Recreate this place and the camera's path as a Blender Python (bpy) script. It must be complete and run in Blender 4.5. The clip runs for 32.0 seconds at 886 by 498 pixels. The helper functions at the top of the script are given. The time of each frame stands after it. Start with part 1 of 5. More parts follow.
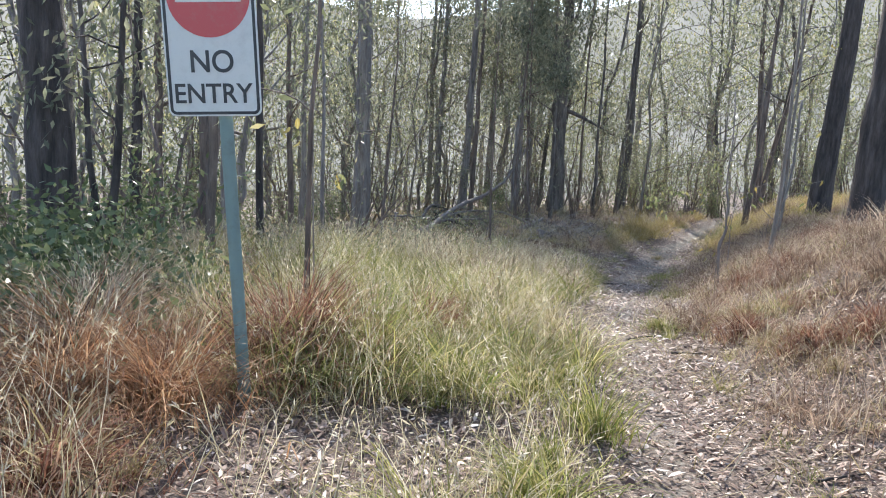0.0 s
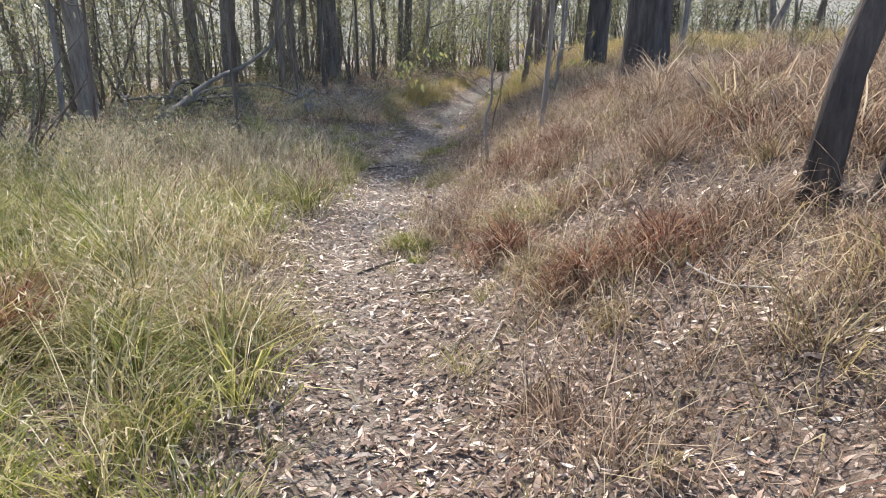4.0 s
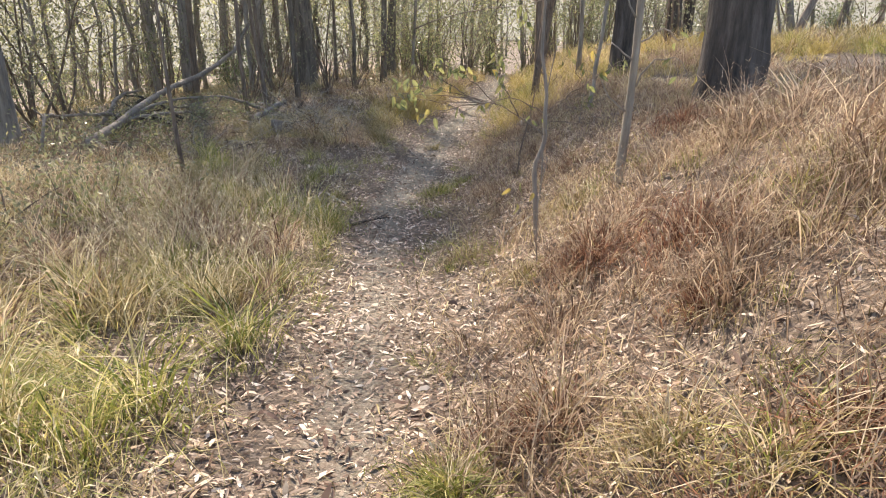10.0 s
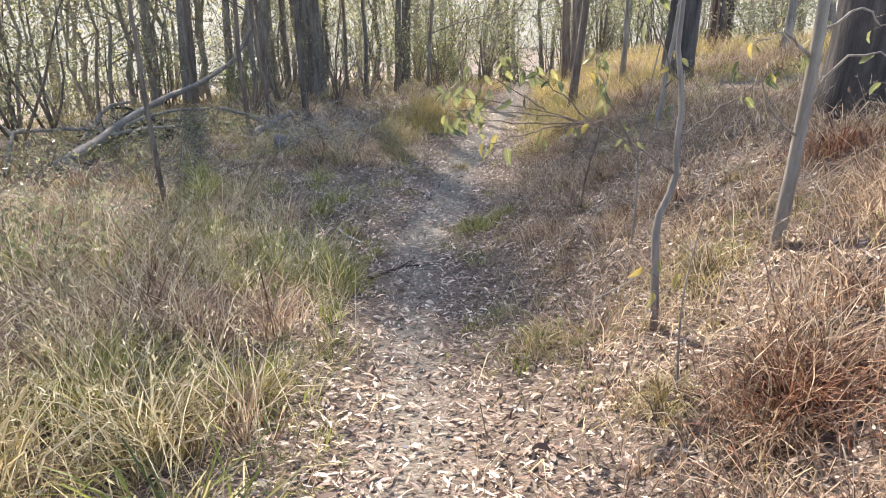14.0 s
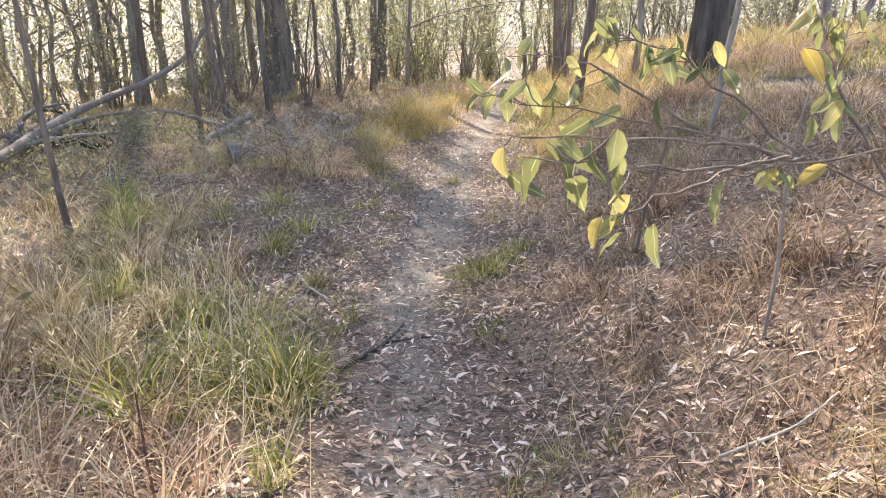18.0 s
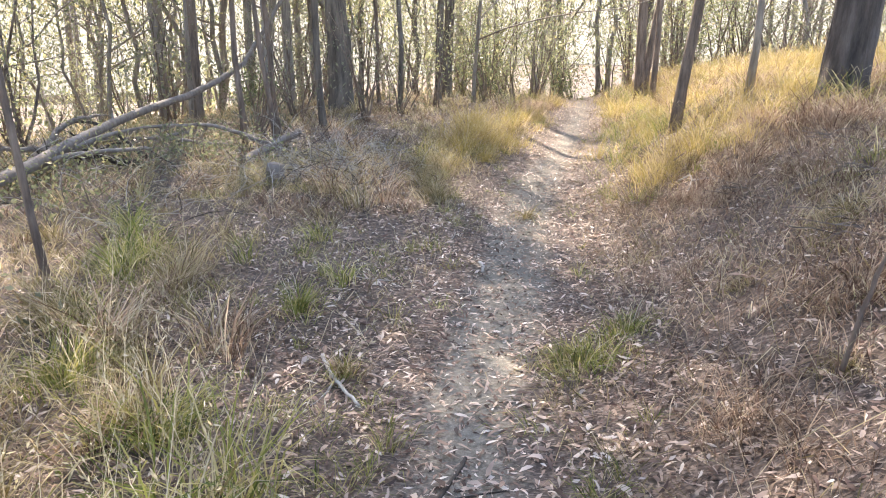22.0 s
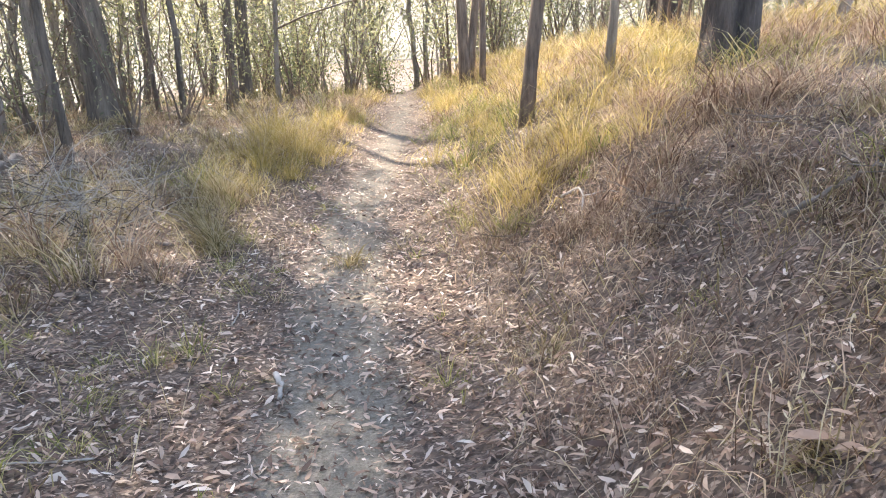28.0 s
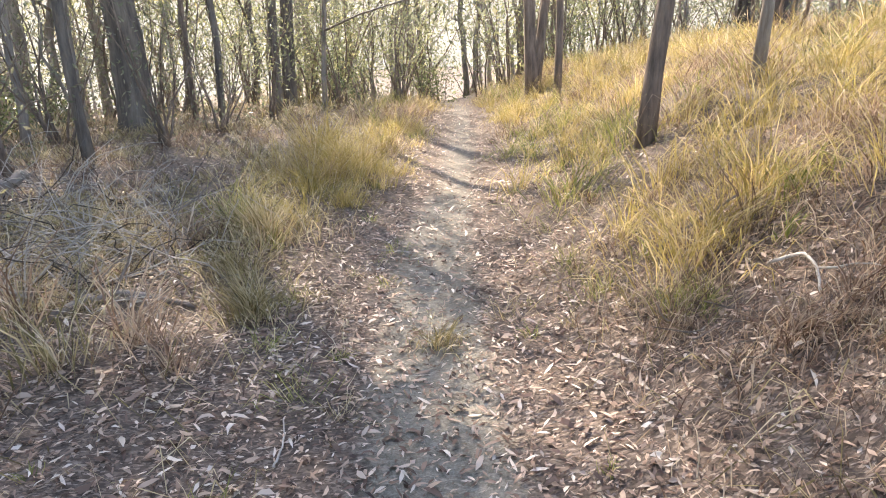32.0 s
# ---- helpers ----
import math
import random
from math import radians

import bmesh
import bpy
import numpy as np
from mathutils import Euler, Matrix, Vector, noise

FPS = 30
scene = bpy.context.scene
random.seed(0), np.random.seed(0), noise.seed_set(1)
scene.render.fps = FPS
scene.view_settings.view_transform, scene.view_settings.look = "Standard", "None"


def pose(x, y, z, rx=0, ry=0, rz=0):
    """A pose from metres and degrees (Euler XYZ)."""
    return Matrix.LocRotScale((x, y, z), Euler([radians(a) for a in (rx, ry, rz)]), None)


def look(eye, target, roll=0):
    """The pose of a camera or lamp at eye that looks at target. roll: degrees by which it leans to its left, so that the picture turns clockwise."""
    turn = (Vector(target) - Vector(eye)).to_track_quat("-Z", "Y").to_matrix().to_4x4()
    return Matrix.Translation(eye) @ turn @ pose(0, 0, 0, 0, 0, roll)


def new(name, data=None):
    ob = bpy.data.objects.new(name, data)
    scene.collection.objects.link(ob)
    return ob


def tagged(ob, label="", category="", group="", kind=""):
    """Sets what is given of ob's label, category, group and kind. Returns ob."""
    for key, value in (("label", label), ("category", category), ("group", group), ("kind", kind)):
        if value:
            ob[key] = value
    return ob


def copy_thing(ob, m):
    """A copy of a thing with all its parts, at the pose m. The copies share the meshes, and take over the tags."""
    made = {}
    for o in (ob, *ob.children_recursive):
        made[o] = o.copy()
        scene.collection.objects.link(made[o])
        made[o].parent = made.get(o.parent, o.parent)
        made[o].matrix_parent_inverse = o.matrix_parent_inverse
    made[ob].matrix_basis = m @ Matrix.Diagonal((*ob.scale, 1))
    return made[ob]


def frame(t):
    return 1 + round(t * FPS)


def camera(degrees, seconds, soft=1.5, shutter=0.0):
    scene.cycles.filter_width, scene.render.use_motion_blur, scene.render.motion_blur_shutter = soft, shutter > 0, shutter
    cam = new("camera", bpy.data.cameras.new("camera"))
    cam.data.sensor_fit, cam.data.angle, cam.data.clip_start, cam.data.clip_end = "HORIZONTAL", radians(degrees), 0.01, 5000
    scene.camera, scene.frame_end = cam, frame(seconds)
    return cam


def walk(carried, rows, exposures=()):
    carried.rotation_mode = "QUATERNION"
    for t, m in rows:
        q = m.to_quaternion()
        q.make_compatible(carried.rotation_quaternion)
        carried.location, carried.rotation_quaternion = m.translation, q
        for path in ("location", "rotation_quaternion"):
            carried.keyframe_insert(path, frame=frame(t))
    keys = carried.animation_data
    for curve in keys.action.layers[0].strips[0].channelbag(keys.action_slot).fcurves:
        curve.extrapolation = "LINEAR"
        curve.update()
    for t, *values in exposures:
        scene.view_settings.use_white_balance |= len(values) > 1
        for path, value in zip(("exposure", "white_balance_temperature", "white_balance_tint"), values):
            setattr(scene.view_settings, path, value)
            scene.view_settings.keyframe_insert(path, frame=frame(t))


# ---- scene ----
cam = camera(66.7, 32.0, soft=1.0)
METRES, EYE, TILT, LEAN, TURN = 14.5, 1.42, -6.3, -3.3, 16.0
ROWS = [
    (0.0, 0.0, 0.0, 0.0, -0.01, -2.64, 0.14),
    (0.5, 0.0071, 0.0125, 0.0034, -5.31, -2.78, 1.63),
    (1.0, 0.0215, 0.025, 0.0039, -11.09, -3.41, 2.89),
    (1.5, 0.0342, 0.0374, 0.0058, -12.32, -3.41, 3.05),
    (2.0, 0.0417, 0.0518, 0.0079, -13.72, -3.59, 3.46),
    (2.5, 0.0559, 0.0712, 0.0054, -14.96, -4.15, 3.85),
    (3.0, 0.0673, 0.0892, 0.0072, -15.09, -7.93, 3.73),
    (3.5, 0.0716, 0.1079, 0.0086, -15.76, -12.19, 3.92),
    (5.5, 0.0882, 0.1785, 0.0169, -17.91, -16.63, 4.2),
    (6.0, 0.0905, 0.1971, 0.0175, -17.97, -16.36, 4.29),
    (6.5, 0.0927, 0.21, 0.0178, -18.19, -16.44, 4.43),
    (7.0, 0.0995, 0.225, 0.019, -18.26, -16.77, 4.48),
    (7.5, 0.1043, 0.2387, 0.0224, -18.32, -16.48, 4.49),
    (8.0, 0.1063, 0.2536, 0.0238, -18.29, -16.55, 4.51),
    (8.5, 0.1093, 0.2714, 0.0233, -18.27, -16.53, 4.57),
    (9.0, 0.1105, 0.292, 0.0246, -18.23, -15.44, 4.51),
    (9.5, 0.1094, 0.3066, 0.023, -18.25, -14.78, 4.66),
    (10.0, 0.1132, 0.3231, 0.0243, -18.24, -14.85, 4.54),
    (10.5, 0.112, 0.3369, 0.0256, -18.13, -14.56, 4.59),
    (11.0, 0.1124, 0.3498, 0.026, -18.08, -14.32, 4.67),
    (11.5, 0.1163, 0.3667, 0.0266, -17.91, -14.14, 4.63),
    (12.0, 0.1151, 0.3842, 0.0253, -17.53, -13.97, 4.53),
    (12.5, 0.1185, 0.3985, 0.0233, -17.51, -14.08, 4.61),
    (13.0, 0.1197, 0.4179, 0.0251, -17.62, -13.99, 4.55),
    (13.5, 0.1196, 0.4293, 0.025, -17.59, -13.89, 4.69),
    (14.0, 0.1305, 0.4428, 0.0247, -17.52, -14.12, 4.83),
    (16.5, 0.1559, 0.5294, 0.0253, -19.38, -14.44, 4.96),
    (17.0, 0.1568, 0.542, 0.0256, -19.46, -14.33, 4.92),
    (17.5, 0.1553, 0.5534, 0.0242, -19.57, -14.28, 4.93),
    (18.0, 0.1585, 0.5658, 0.0234, -19.57, -14.34, 4.89),
    (18.5, 0.1593, 0.5796, 0.0232, -19.54, -14.31, 4.87),
    (19.0, 0.1633, 0.5906, 0.0229, -19.51, -14.29, 4.96),
    (19.5, 0.1674, 0.6034, 0.0226, -19.12, -14.18, 4.91),
    (20.0, 0.1676, 0.6163, 0.0215, -18.72, -13.94, 4.78),
    (20.5, 0.1708, 0.6292, 0.0209, -17.85, -13.73, 4.71),
    (21.0, 0.173, 0.6436, 0.0218, -14.69, -12.83, 4.02),
    (21.5, 0.1764, 0.6561, 0.0217, -14.2, -12.62, 4.06),
    (22.0, 0.185, 0.6683, 0.0219, -14.23, -12.61, 4.11),
    (22.5, 0.1906, 0.6796, 0.0234, -14.34, -12.7, 4.06),
    (23.0, 0.1942, 0.69, 0.022, -15.88, -12.76, 4.45),
    (23.5, 0.2007, 0.7028, 0.0229, -17.19, -12.95, 4.66),
    (24.0, 0.2027, 0.72, 0.0175, -18.42, -12.91, 4.87),
    (24.5, 0.2068, 0.7311, 0.0158, -21.75, -13.63, 5.6),
    (25.0, 0.215, 0.7402, 0.0178, -25.59, -14.51, 6.34),
    (25.5, 0.2183, 0.756, 0.0191, -28.04, -14.84, 6.64),
    (27.5, 0.2417, 0.8057, 0.016, -29.23, -14.24, 7.09),
    (28.0, 0.2509, 0.8216, 0.0166, -29.31, -14.25, 7.02),
    (28.5, 0.2537, 0.8365, 0.0164, -29.3, -14.12, 7.09),
    (29.0, 0.2571, 0.8533, 0.0158, -29.21, -14.28, 6.91),
    (29.5, 0.2538, 0.8695, 0.0175, -28.56, -14.04, 6.78),
    (30.0, 0.2561, 0.8786, 0.0183, -26.86, -13.69, 6.7),
    (30.5, 0.2615, 0.8919, 0.0182, -26.1, -13.39, 6.48),
    (31.0, 0.2619, 0.9061, 0.0168, -26.09, -13.29, 6.43),
    (31.5, 0.2673, 0.9197, 0.0152, -26.03, -13.54, 6.46),
    (32.0, 0.2727, 0.9306, 0.0198, -26.08, -13.26, 6.54),
]
walk(cam, [(t, pose(0, 0, EYE, TILT, LEAN, TURN) @ pose(METRES * x, METRES * y, METRES * z, 90 + pitch, roll, yaw)) for t, x, y, z, yaw, pitch, roll in ROWS], [(0.0, 1.25, 6000, 10), (3.0, 1.15, 6200, 11), (6.0, 1.25, 6700, 11), (8.0, 1.38, 7100, 11), (11.5, 1.6, 7400, 12), (14.0, 1.78, 6700, 12), (18.0, 2.12, 7200, 16), (22.0, 2.33, 7100, 15), (24.0, 2.24, 7400, 15), (25.0, 2.34, 7200, 14), (28.0, 2.32, 7100, 14), (32.0, 2.2, 7100, 14)])

# ---------------------------------------------------------------- light
SUN_AZ, SUN_EL = 17.0, 40.0          # degrees left of +y, degrees above the level
world = bpy.data.worlds.new("sky")
scene.world = world
world.use_nodes = True
wn = world.node_tree
sky = wn.nodes.new("ShaderNodeTexSky")
sky.sky_type = "NISHITA"
sky.sun_disc = False
sky.sun_elevation, sky.sun_rotation = radians(SUN_EL), radians(-SUN_AZ)
sky.dust_density, sky.ozone_density = 1.0, 1.0
wn.nodes["Background"].inputs[1].default_value = 0.15
wn.links.new(sky.outputs[0], wn.nodes["Background"].inputs[0])
sun = new("sun", bpy.data.lights.new("sun", "SUN"))
sun.data.energy, sun.data.angle, sun.data.color = 3.9, radians(0.6), (1.0, 0.92, 0.80)
a, e = radians(SUN_AZ), radians(SUN_EL)
SUN_WAY = Vector((-math.sin(a) * math.cos(e), math.cos(a) * math.cos(e), math.sin(e)))
sun.matrix_world = look(SUN_WAY * 100, (0, 0, 0))


# ---------------------------------------------------------------- materials
def nodes_of(name):
    m = bpy.data.materials.new(name)
    m.use_nodes = True
    t = m.node_tree
    return m, t, t.nodes["Principled BSDF"], t.nodes["Material Output"]


def ramp(t, fac, stops):
    r = t.nodes.new("ShaderNodeValToRGB")
    while len(r.color_ramp.elements) < len(stops):
        r.color_ramp.elements.new(0.5)
    for el, (p, c) in zip(r.color_ramp.elements, stops):
        el.position, el.color = p, (*c, 1)
    t.links.new(fac, r.inputs[0])
    return r.outputs[0]


def noise_tex(t, scale, detail=4, rough=0.6, stretch=None, coords="Object"):
    tc = t.nodes.new("ShaderNodeTexCoord")
    n = t.nodes.new("ShaderNodeTexNoise")
    n.inputs["Scale"].default_value, n.inputs["Detail"].default_value, n.inputs["Roughness"].default_value = scale, detail, rough
    if stretch:
        mp = t.nodes.new("ShaderNodeMapping")
        mp.inputs["Scale"].default_value = stretch
        t.links.new(tc.outputs[coords], mp.inputs[0])
        t.links.new(mp.outputs[0], n.inputs[0])
    else:
        t.links.new(tc.outputs[coords], n.inputs[0])
    return n.outputs[0]


def mix(t, fac, c1, c2, kind="MIX"):
    n = t.nodes.new("ShaderNodeMix")
    n.data_type, n.blend_type = "RGBA", kind
    for sock, v in ((n.inputs[0], fac), (n.inputs[6], c1), (n.inputs[7], c2)):
        if isinstance(v, (int, float)):
            sock.default_value = v
        elif isinstance(v, tuple):
            sock.default_value = (*v, 1)
        else:
            t.links.new(v, sock)
    return n.outputs[2]


def bump(t, bsdf, height, strength, dist):
    b = t.nodes.new("ShaderNodeBump")
    b.inputs["Strength"].default_value, b.inputs["Distance"].default_value = strength, dist
    t.links.new(height, b.inputs["Height"])
    t.links.new(b.outputs[0], bsdf.inputs["Normal"])


def island_random(t):
    return t.nodes.new("ShaderNodeNewGeometry").outputs["Random Per Island"]


def blade_material(name, stops, through_light=0.45, rough=0.6):
    """Leaves and grass: each blade its own tone, some light passes through."""
    m, t, b, out = nodes_of(name)
    col = ramp(t, island_random(t), stops)
    n = noise_tex(t, 2.1, 4)
    col = mix(t, 0.7, col, ramp(t, n, [(0.32, (0.42, 0.38, 0.34)), (0.68, (1.12, 1.1, 1.06))]), "MULTIPLY")
    t.links.new(col, b.inputs["Base Color"])
    b.inputs["Roughness"].default_value = rough
    b.inputs["Specular IOR Level"].default_value = 0.3
    tr = t.nodes.new("ShaderNodeBsdfTranslucent")
    t.links.new(col, tr.inputs[0])
    ms = t.nodes.new("ShaderNodeMixShader")
    ms.inputs[0].default_value = through_light
    t.links.new(b.outputs[0], ms.inputs[1])
    t.links.new(tr.outputs[0], ms.inputs[2])
    t.links.new(ms.outputs[0], out.inputs[0])
    return m


def bark_material(name, dark, mid, light, scale=9.0, depth=0.02, strength=0.9):
    m, t, b, out = nodes_of(name)
    fur = noise_tex(t, scale, 6, 0.7, (1, 1, 0.16))
    big = noise_tex(t, 1.1, 3, 0.5)
    col = ramp(t, fur, [(0.32, dark), (0.52, mid), (0.75, light)])
    col = mix(t, 0.5, col, ramp(t, big, [(0.3, (0.5, 0.48, 0.46)), (0.7, (1.1, 1.05, 1.0))]), "MULTIPLY")
    t.links.new(col, b.inputs["Base Color"])
    b.inputs["Roughness"].default_value = 0.92
    bump(t, b, fur, strength, depth)
    return m


def wood_material(name, dark, light, scale=14.0):
    m, t, b, out = nodes_of(name)
    g = noise_tex(t, scale, 5, 0.65, (1, 1, 0.25))
    big = noise_tex(t, 2.0, 3)
    col = mix(t, big, ramp(t, g, [(0.3, dark), (0.7, light)]), ramp(t, g, [(0.3, tuple(c * 0.6 for c in dark)), (0.7, dark)]))
    t.links.new(col, b.inputs["Base Color"])
    b.inputs["Roughness"].default_value = 0.85
    bump(t, b, g, 0.6, 0.006)
    return m


def paint_material(name, colour, rough, dirt):
    m, t, b, out = nodes_of(name)
    n1, n2 = noise_tex(t, 9, 5, 0.7), noise_tex(t, 60, 3)
    col = mix(t, ramp(t, n1, [(0.5, (0, 0, 0)), (0.72, (0.5, 0.5, 0.5))]), colour, dirt)
    col = mix(t, ramp(t, n2, [(0.6, (0, 0, 0)), (0.75, (0.35, 0.35, 0.35))]), col, dirt)
    t.links.new(col, b.inputs["Base Color"])
    b.inputs["Roughness"].default_value = rough
    bump(t, b, n2, 0.15, 0.002)
    return m


def soil_material():
    """Bare trodden earth where the ground is worn, crumbled litter elsewhere."""
    m, t, b, out = nodes_of("soil_and_litter")
    tc = t.nodes.new("ShaderNodeTexCoord")
    at = t.nodes.new("ShaderNodeAttribute")
    at.attribute_name = "worn"
    big = noise_tex(t, 0.7, 4, 0.6)
    fine = noise_tex(t, 26, 6, 0.7)
    grit = noise_tex(t, 120, 3, 0.6)
    bend = t.nodes.new("ShaderNodeVectorMath")
    bend.operation = "MULTIPLY_ADD"
    warp = t.nodes.new("ShaderNodeTexNoise")
    warp.inputs["Scale"].default_value = 9
    t.links.new(tc.outputs["Object"], warp.inputs[0])
    t.links.new(warp.outputs["Color"], bend.inputs[0])
    bend.inputs[1].default_value = (0.12, 0.12, 0.12)
    t.links.new(tc.outputs["Object"], bend.inputs[2])

    def scraps(turn, scale):
        """Crumbled leaf scraps, longer than wide, each with its own tone."""
        mp = t.nodes.new("ShaderNodeMapping")
        mp.inputs["Rotation"].default_value = (0, 0, turn)
        mp.inputs["Scale"].default_value = (1.0, 2.6, 1.0)
        v = t.nodes.new("ShaderNodeTexVoronoi")
        v.inputs["Scale"].default_value = scale
        t.links.new(bend.outputs[0], mp.inputs[0])
        t.links.new(mp.outputs[0], v.inputs[0])
        return v

    s1, s2 = scraps(0.6, 34), scraps(2.2, 47)
    pick = ramp(t, noise_tex(t, 17, 2), [(0.46, (0, 0, 0)), (0.54, (1, 1, 1))])
    tones = [(0.0, (0.03, 0.021, 0.016)), (0.4, (0.10, 0.07, 0.052)), (0.7, (0.22, 0.16, 0.122)), (1.0, (0.52, 0.42, 0.34))]
    bits = mix(t, pick, ramp(t, s1.outputs["Color"], tones), ramp(t, s2.outputs["Color"], tones))
    humus = ramp(t, fine, [(0.3, (0.045, 0.033, 0.025)), (0.7, (0.155, 0.117, 0.09))])
    floor = mix(t, ramp(t, big, [(0.35, (0.6, 0.6, 0.6)), (0.62, (0.9, 0.9, 0.9))]), humus, bits)
    dirt = ramp(t, fine, [(0.3, (0.165, 0.152, 0.118)), (0.7, (0.33, 0.31, 0.25))])
    dirt = mix(t, 0.5, dirt, ramp(t, grit, [(0.35, (0.35, 0.35, 0.35)), (0.65, (1.3, 1.3, 1.3))]), "MULTIPLY")
    dirt = mix(t, 0.3, dirt, bits)
    add = t.nodes.new("ShaderNodeMath")
    add.operation = "MULTIPLY_ADD"
    t.links.new(fine, add.inputs[0])
    add.inputs[1].default_value = 0.9
    t.links.new(at.outputs["Fac"], add.inputs[2])
    col = mix(t, ramp(t, add.outputs[0], [(0.65, (0, 0, 0)), (0.95, (1, 1, 1))]), floor, dirt)
    t.links.new(col, b.inputs["Base Color"])
    b.inputs["Roughness"].default_value = 0.95
    high = t.nodes.new("ShaderNodeMath")
    high.operation = "MULTIPLY_ADD"
    t.links.new(s1.outputs["Color"], high.inputs[0])
    high.inputs[1].default_value = 0.5
    t.links.new(fine, high.inputs[2])
    bump(t, b, high.outputs[0], 0.8, 0.02)
    return m


SOIL = soil_material()
def haze_glow_material():
    """Glowing backdrop: sunlight and pale haze are put into its emission colour."""
    m, t, b, out = nodes_of("glowing_haze")
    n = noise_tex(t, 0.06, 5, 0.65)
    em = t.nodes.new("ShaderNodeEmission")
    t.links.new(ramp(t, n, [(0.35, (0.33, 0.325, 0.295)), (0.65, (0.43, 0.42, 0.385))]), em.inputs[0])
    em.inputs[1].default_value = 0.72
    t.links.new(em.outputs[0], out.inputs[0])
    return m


HAZE_GLOW = haze_glow_material()
BARK_DARK = bark_material("ironbark", (0.025, 0.021, 0.019), (0.095, 0.078, 0.07), (0.21, 0.178, 0.16), 8, 0.05, 1.0)
BARK_GREY = bark_material("grey_bark", (0.13, 0.115, 0.10), (0.29, 0.255, 0.23), (0.45, 0.405, 0.36), 11, 0.015)
BARK_MID = bark_material("rough_bark", (0.06, 0.051, 0.045), (0.165, 0.14, 0.12), (0.29, 0.25, 0.215), 9, 0.03, 1.0)
BARK_PALE = bark_material("pale_bark", (0.16, 0.13, 0.11), (0.30, 0.26, 0.22), (0.45, 0.40, 0.34), 14, 0.006, 0.5)
BARK_BROWN = bark_material("brown_bark", (0.075, 0.058, 0.047), (0.205, 0.155, 0.125), (0.35, 0.28, 0.23), 12, 0.012)
DEADWOOD = wood_material("dead_wood", (0.16, 0.13, 0.11), (0.36, 0.31, 0.27))
DEADWOOD_DARK = wood_material("dark_dead_wood", (0.035, 0.028, 0.022), (0.11, 0.085, 0.065))
WOOD_WHITE = wood_material("bleached_wood", (0.38, 0.34, 0.29), (0.68, 0.63, 0.56))
GRASS_GREEN = blade_material("green_grass", [(0.0, (0.10, 0.14, 0.035)), (0.4, (0.31, 0.34, 0.09)), (0.75, (0.56, 0.51, 0.19)), (1.0, (0.80, 0.71, 0.43))])
GRASS_STRAW = blade_material("straw_grass", [(0.0, (0.14, 0.12, 0.05)), (0.35, (0.40, 0.33, 0.16)), (0.7, (0.62, 0.52, 0.31)), (1.0, (0.80, 0.71, 0.52))])
GRASS_RED = blade_material("russet_grass", [(0.0, (0.12, 0.07, 0.047)), (0.4, (0.35, 0.245, 0.178)), (0.75, (0.57, 0.43, 0.315)), (1.0, (0.82, 0.70, 0.53))])
GRASS_RUST = blade_material("dark_russet_grass", [(0.0, (0.07, 0.03, 0.022)), (0.4, (0.25, 0.115, 0.075)), (0.8, (0.45, 0.24, 0.155)), (1.0, (0.66, 0.44, 0.29))])
GRASS_COPPER = blade_material("copper_grass", [(0.0, (0.13, 0.055, 0.03)), (0.4, (0.40, 0.21, 0.11)), (0.8, (0.60, 0.37, 0.20)), (1.0, (0.80, 0.60, 0.38))])
GRASS_SEED = blade_material("seed_heads", [(0.0, (0.45, 0.40, 0.24)), (0.5, (0.68, 0.61, 0.42)), (1.0, (0.86, 0.80, 0.64))], 0.5, 0.5)
GRASS_GOLD = blade_material("golden_grass", [(0.0, (0.34, 0.28, 0.08)), (0.5, (0.62, 0.49, 0.18)), (1.0, (0.84, 0.69, 0.40))])
LITTER = blade_material("fallen_leaves", [(0.0, (0.06, 0.037, 0.028)), (0.35, (0.24, 0.15, 0.112)), (0.62, (0.47, 0.335, 0.255)), (0.85, (0.70, 0.555, 0.45)), (1.0, (0.92, 0.83, 0.73))], 0.2, 0.45)
LEAF_GREY = blade_material("gum_leaves", [(0.0, (0.16, 0.175, 0.12)), (0.5, (0.26, 0.275, 0.19)), (0.85, (0.36, 0.365, 0.25)), (1.0, (0.48, 0.43, 0.29))], 0.6, 0.35)
LEAF_LIGHT = blade_material("light_gum_leaves", [(0.0, (0.19, 0.215, 0.12)), (0.5, (0.31, 0.335, 0.18)), (0.85, (0.43, 0.43, 0.23)), (1.0, (0.55, 0.47, 0.24))], 0.6, 0.35)
LEAF_SHRUB = blade_material("shrub_leaves", [(0.0, (0.08, 0.11, 0.05)), (0.6, (0.18, 0.23, 0.11)), (1.0, (0.36, 0.39, 0.19))], 0.35, 0.32)
SIGN_WHITE = paint_material("sign_white", (0.66, 0.66, 0.61), 0.4, (0.5, 0.49, 0.45))
SIGN_RED = paint_material("sign_red", (0.55, 0.075, 0.075), 0.35, (0.45, 0.16, 0.14))
SIGN_BLACK = paint_material("sign_black", (0.03, 0.032, 0.034), 0.4, (0.12, 0.12, 0.11))
POST_GREEN = paint_material("faded_green_paint", (0.20, 0.275, 0.25), 0.6, (0.13, 0.13, 0.11))
SIGN_BACK = paint_material("bare_aluminium", (0.45, 0.46, 0.46), 0.4, (0.3, 0.3, 0.29))


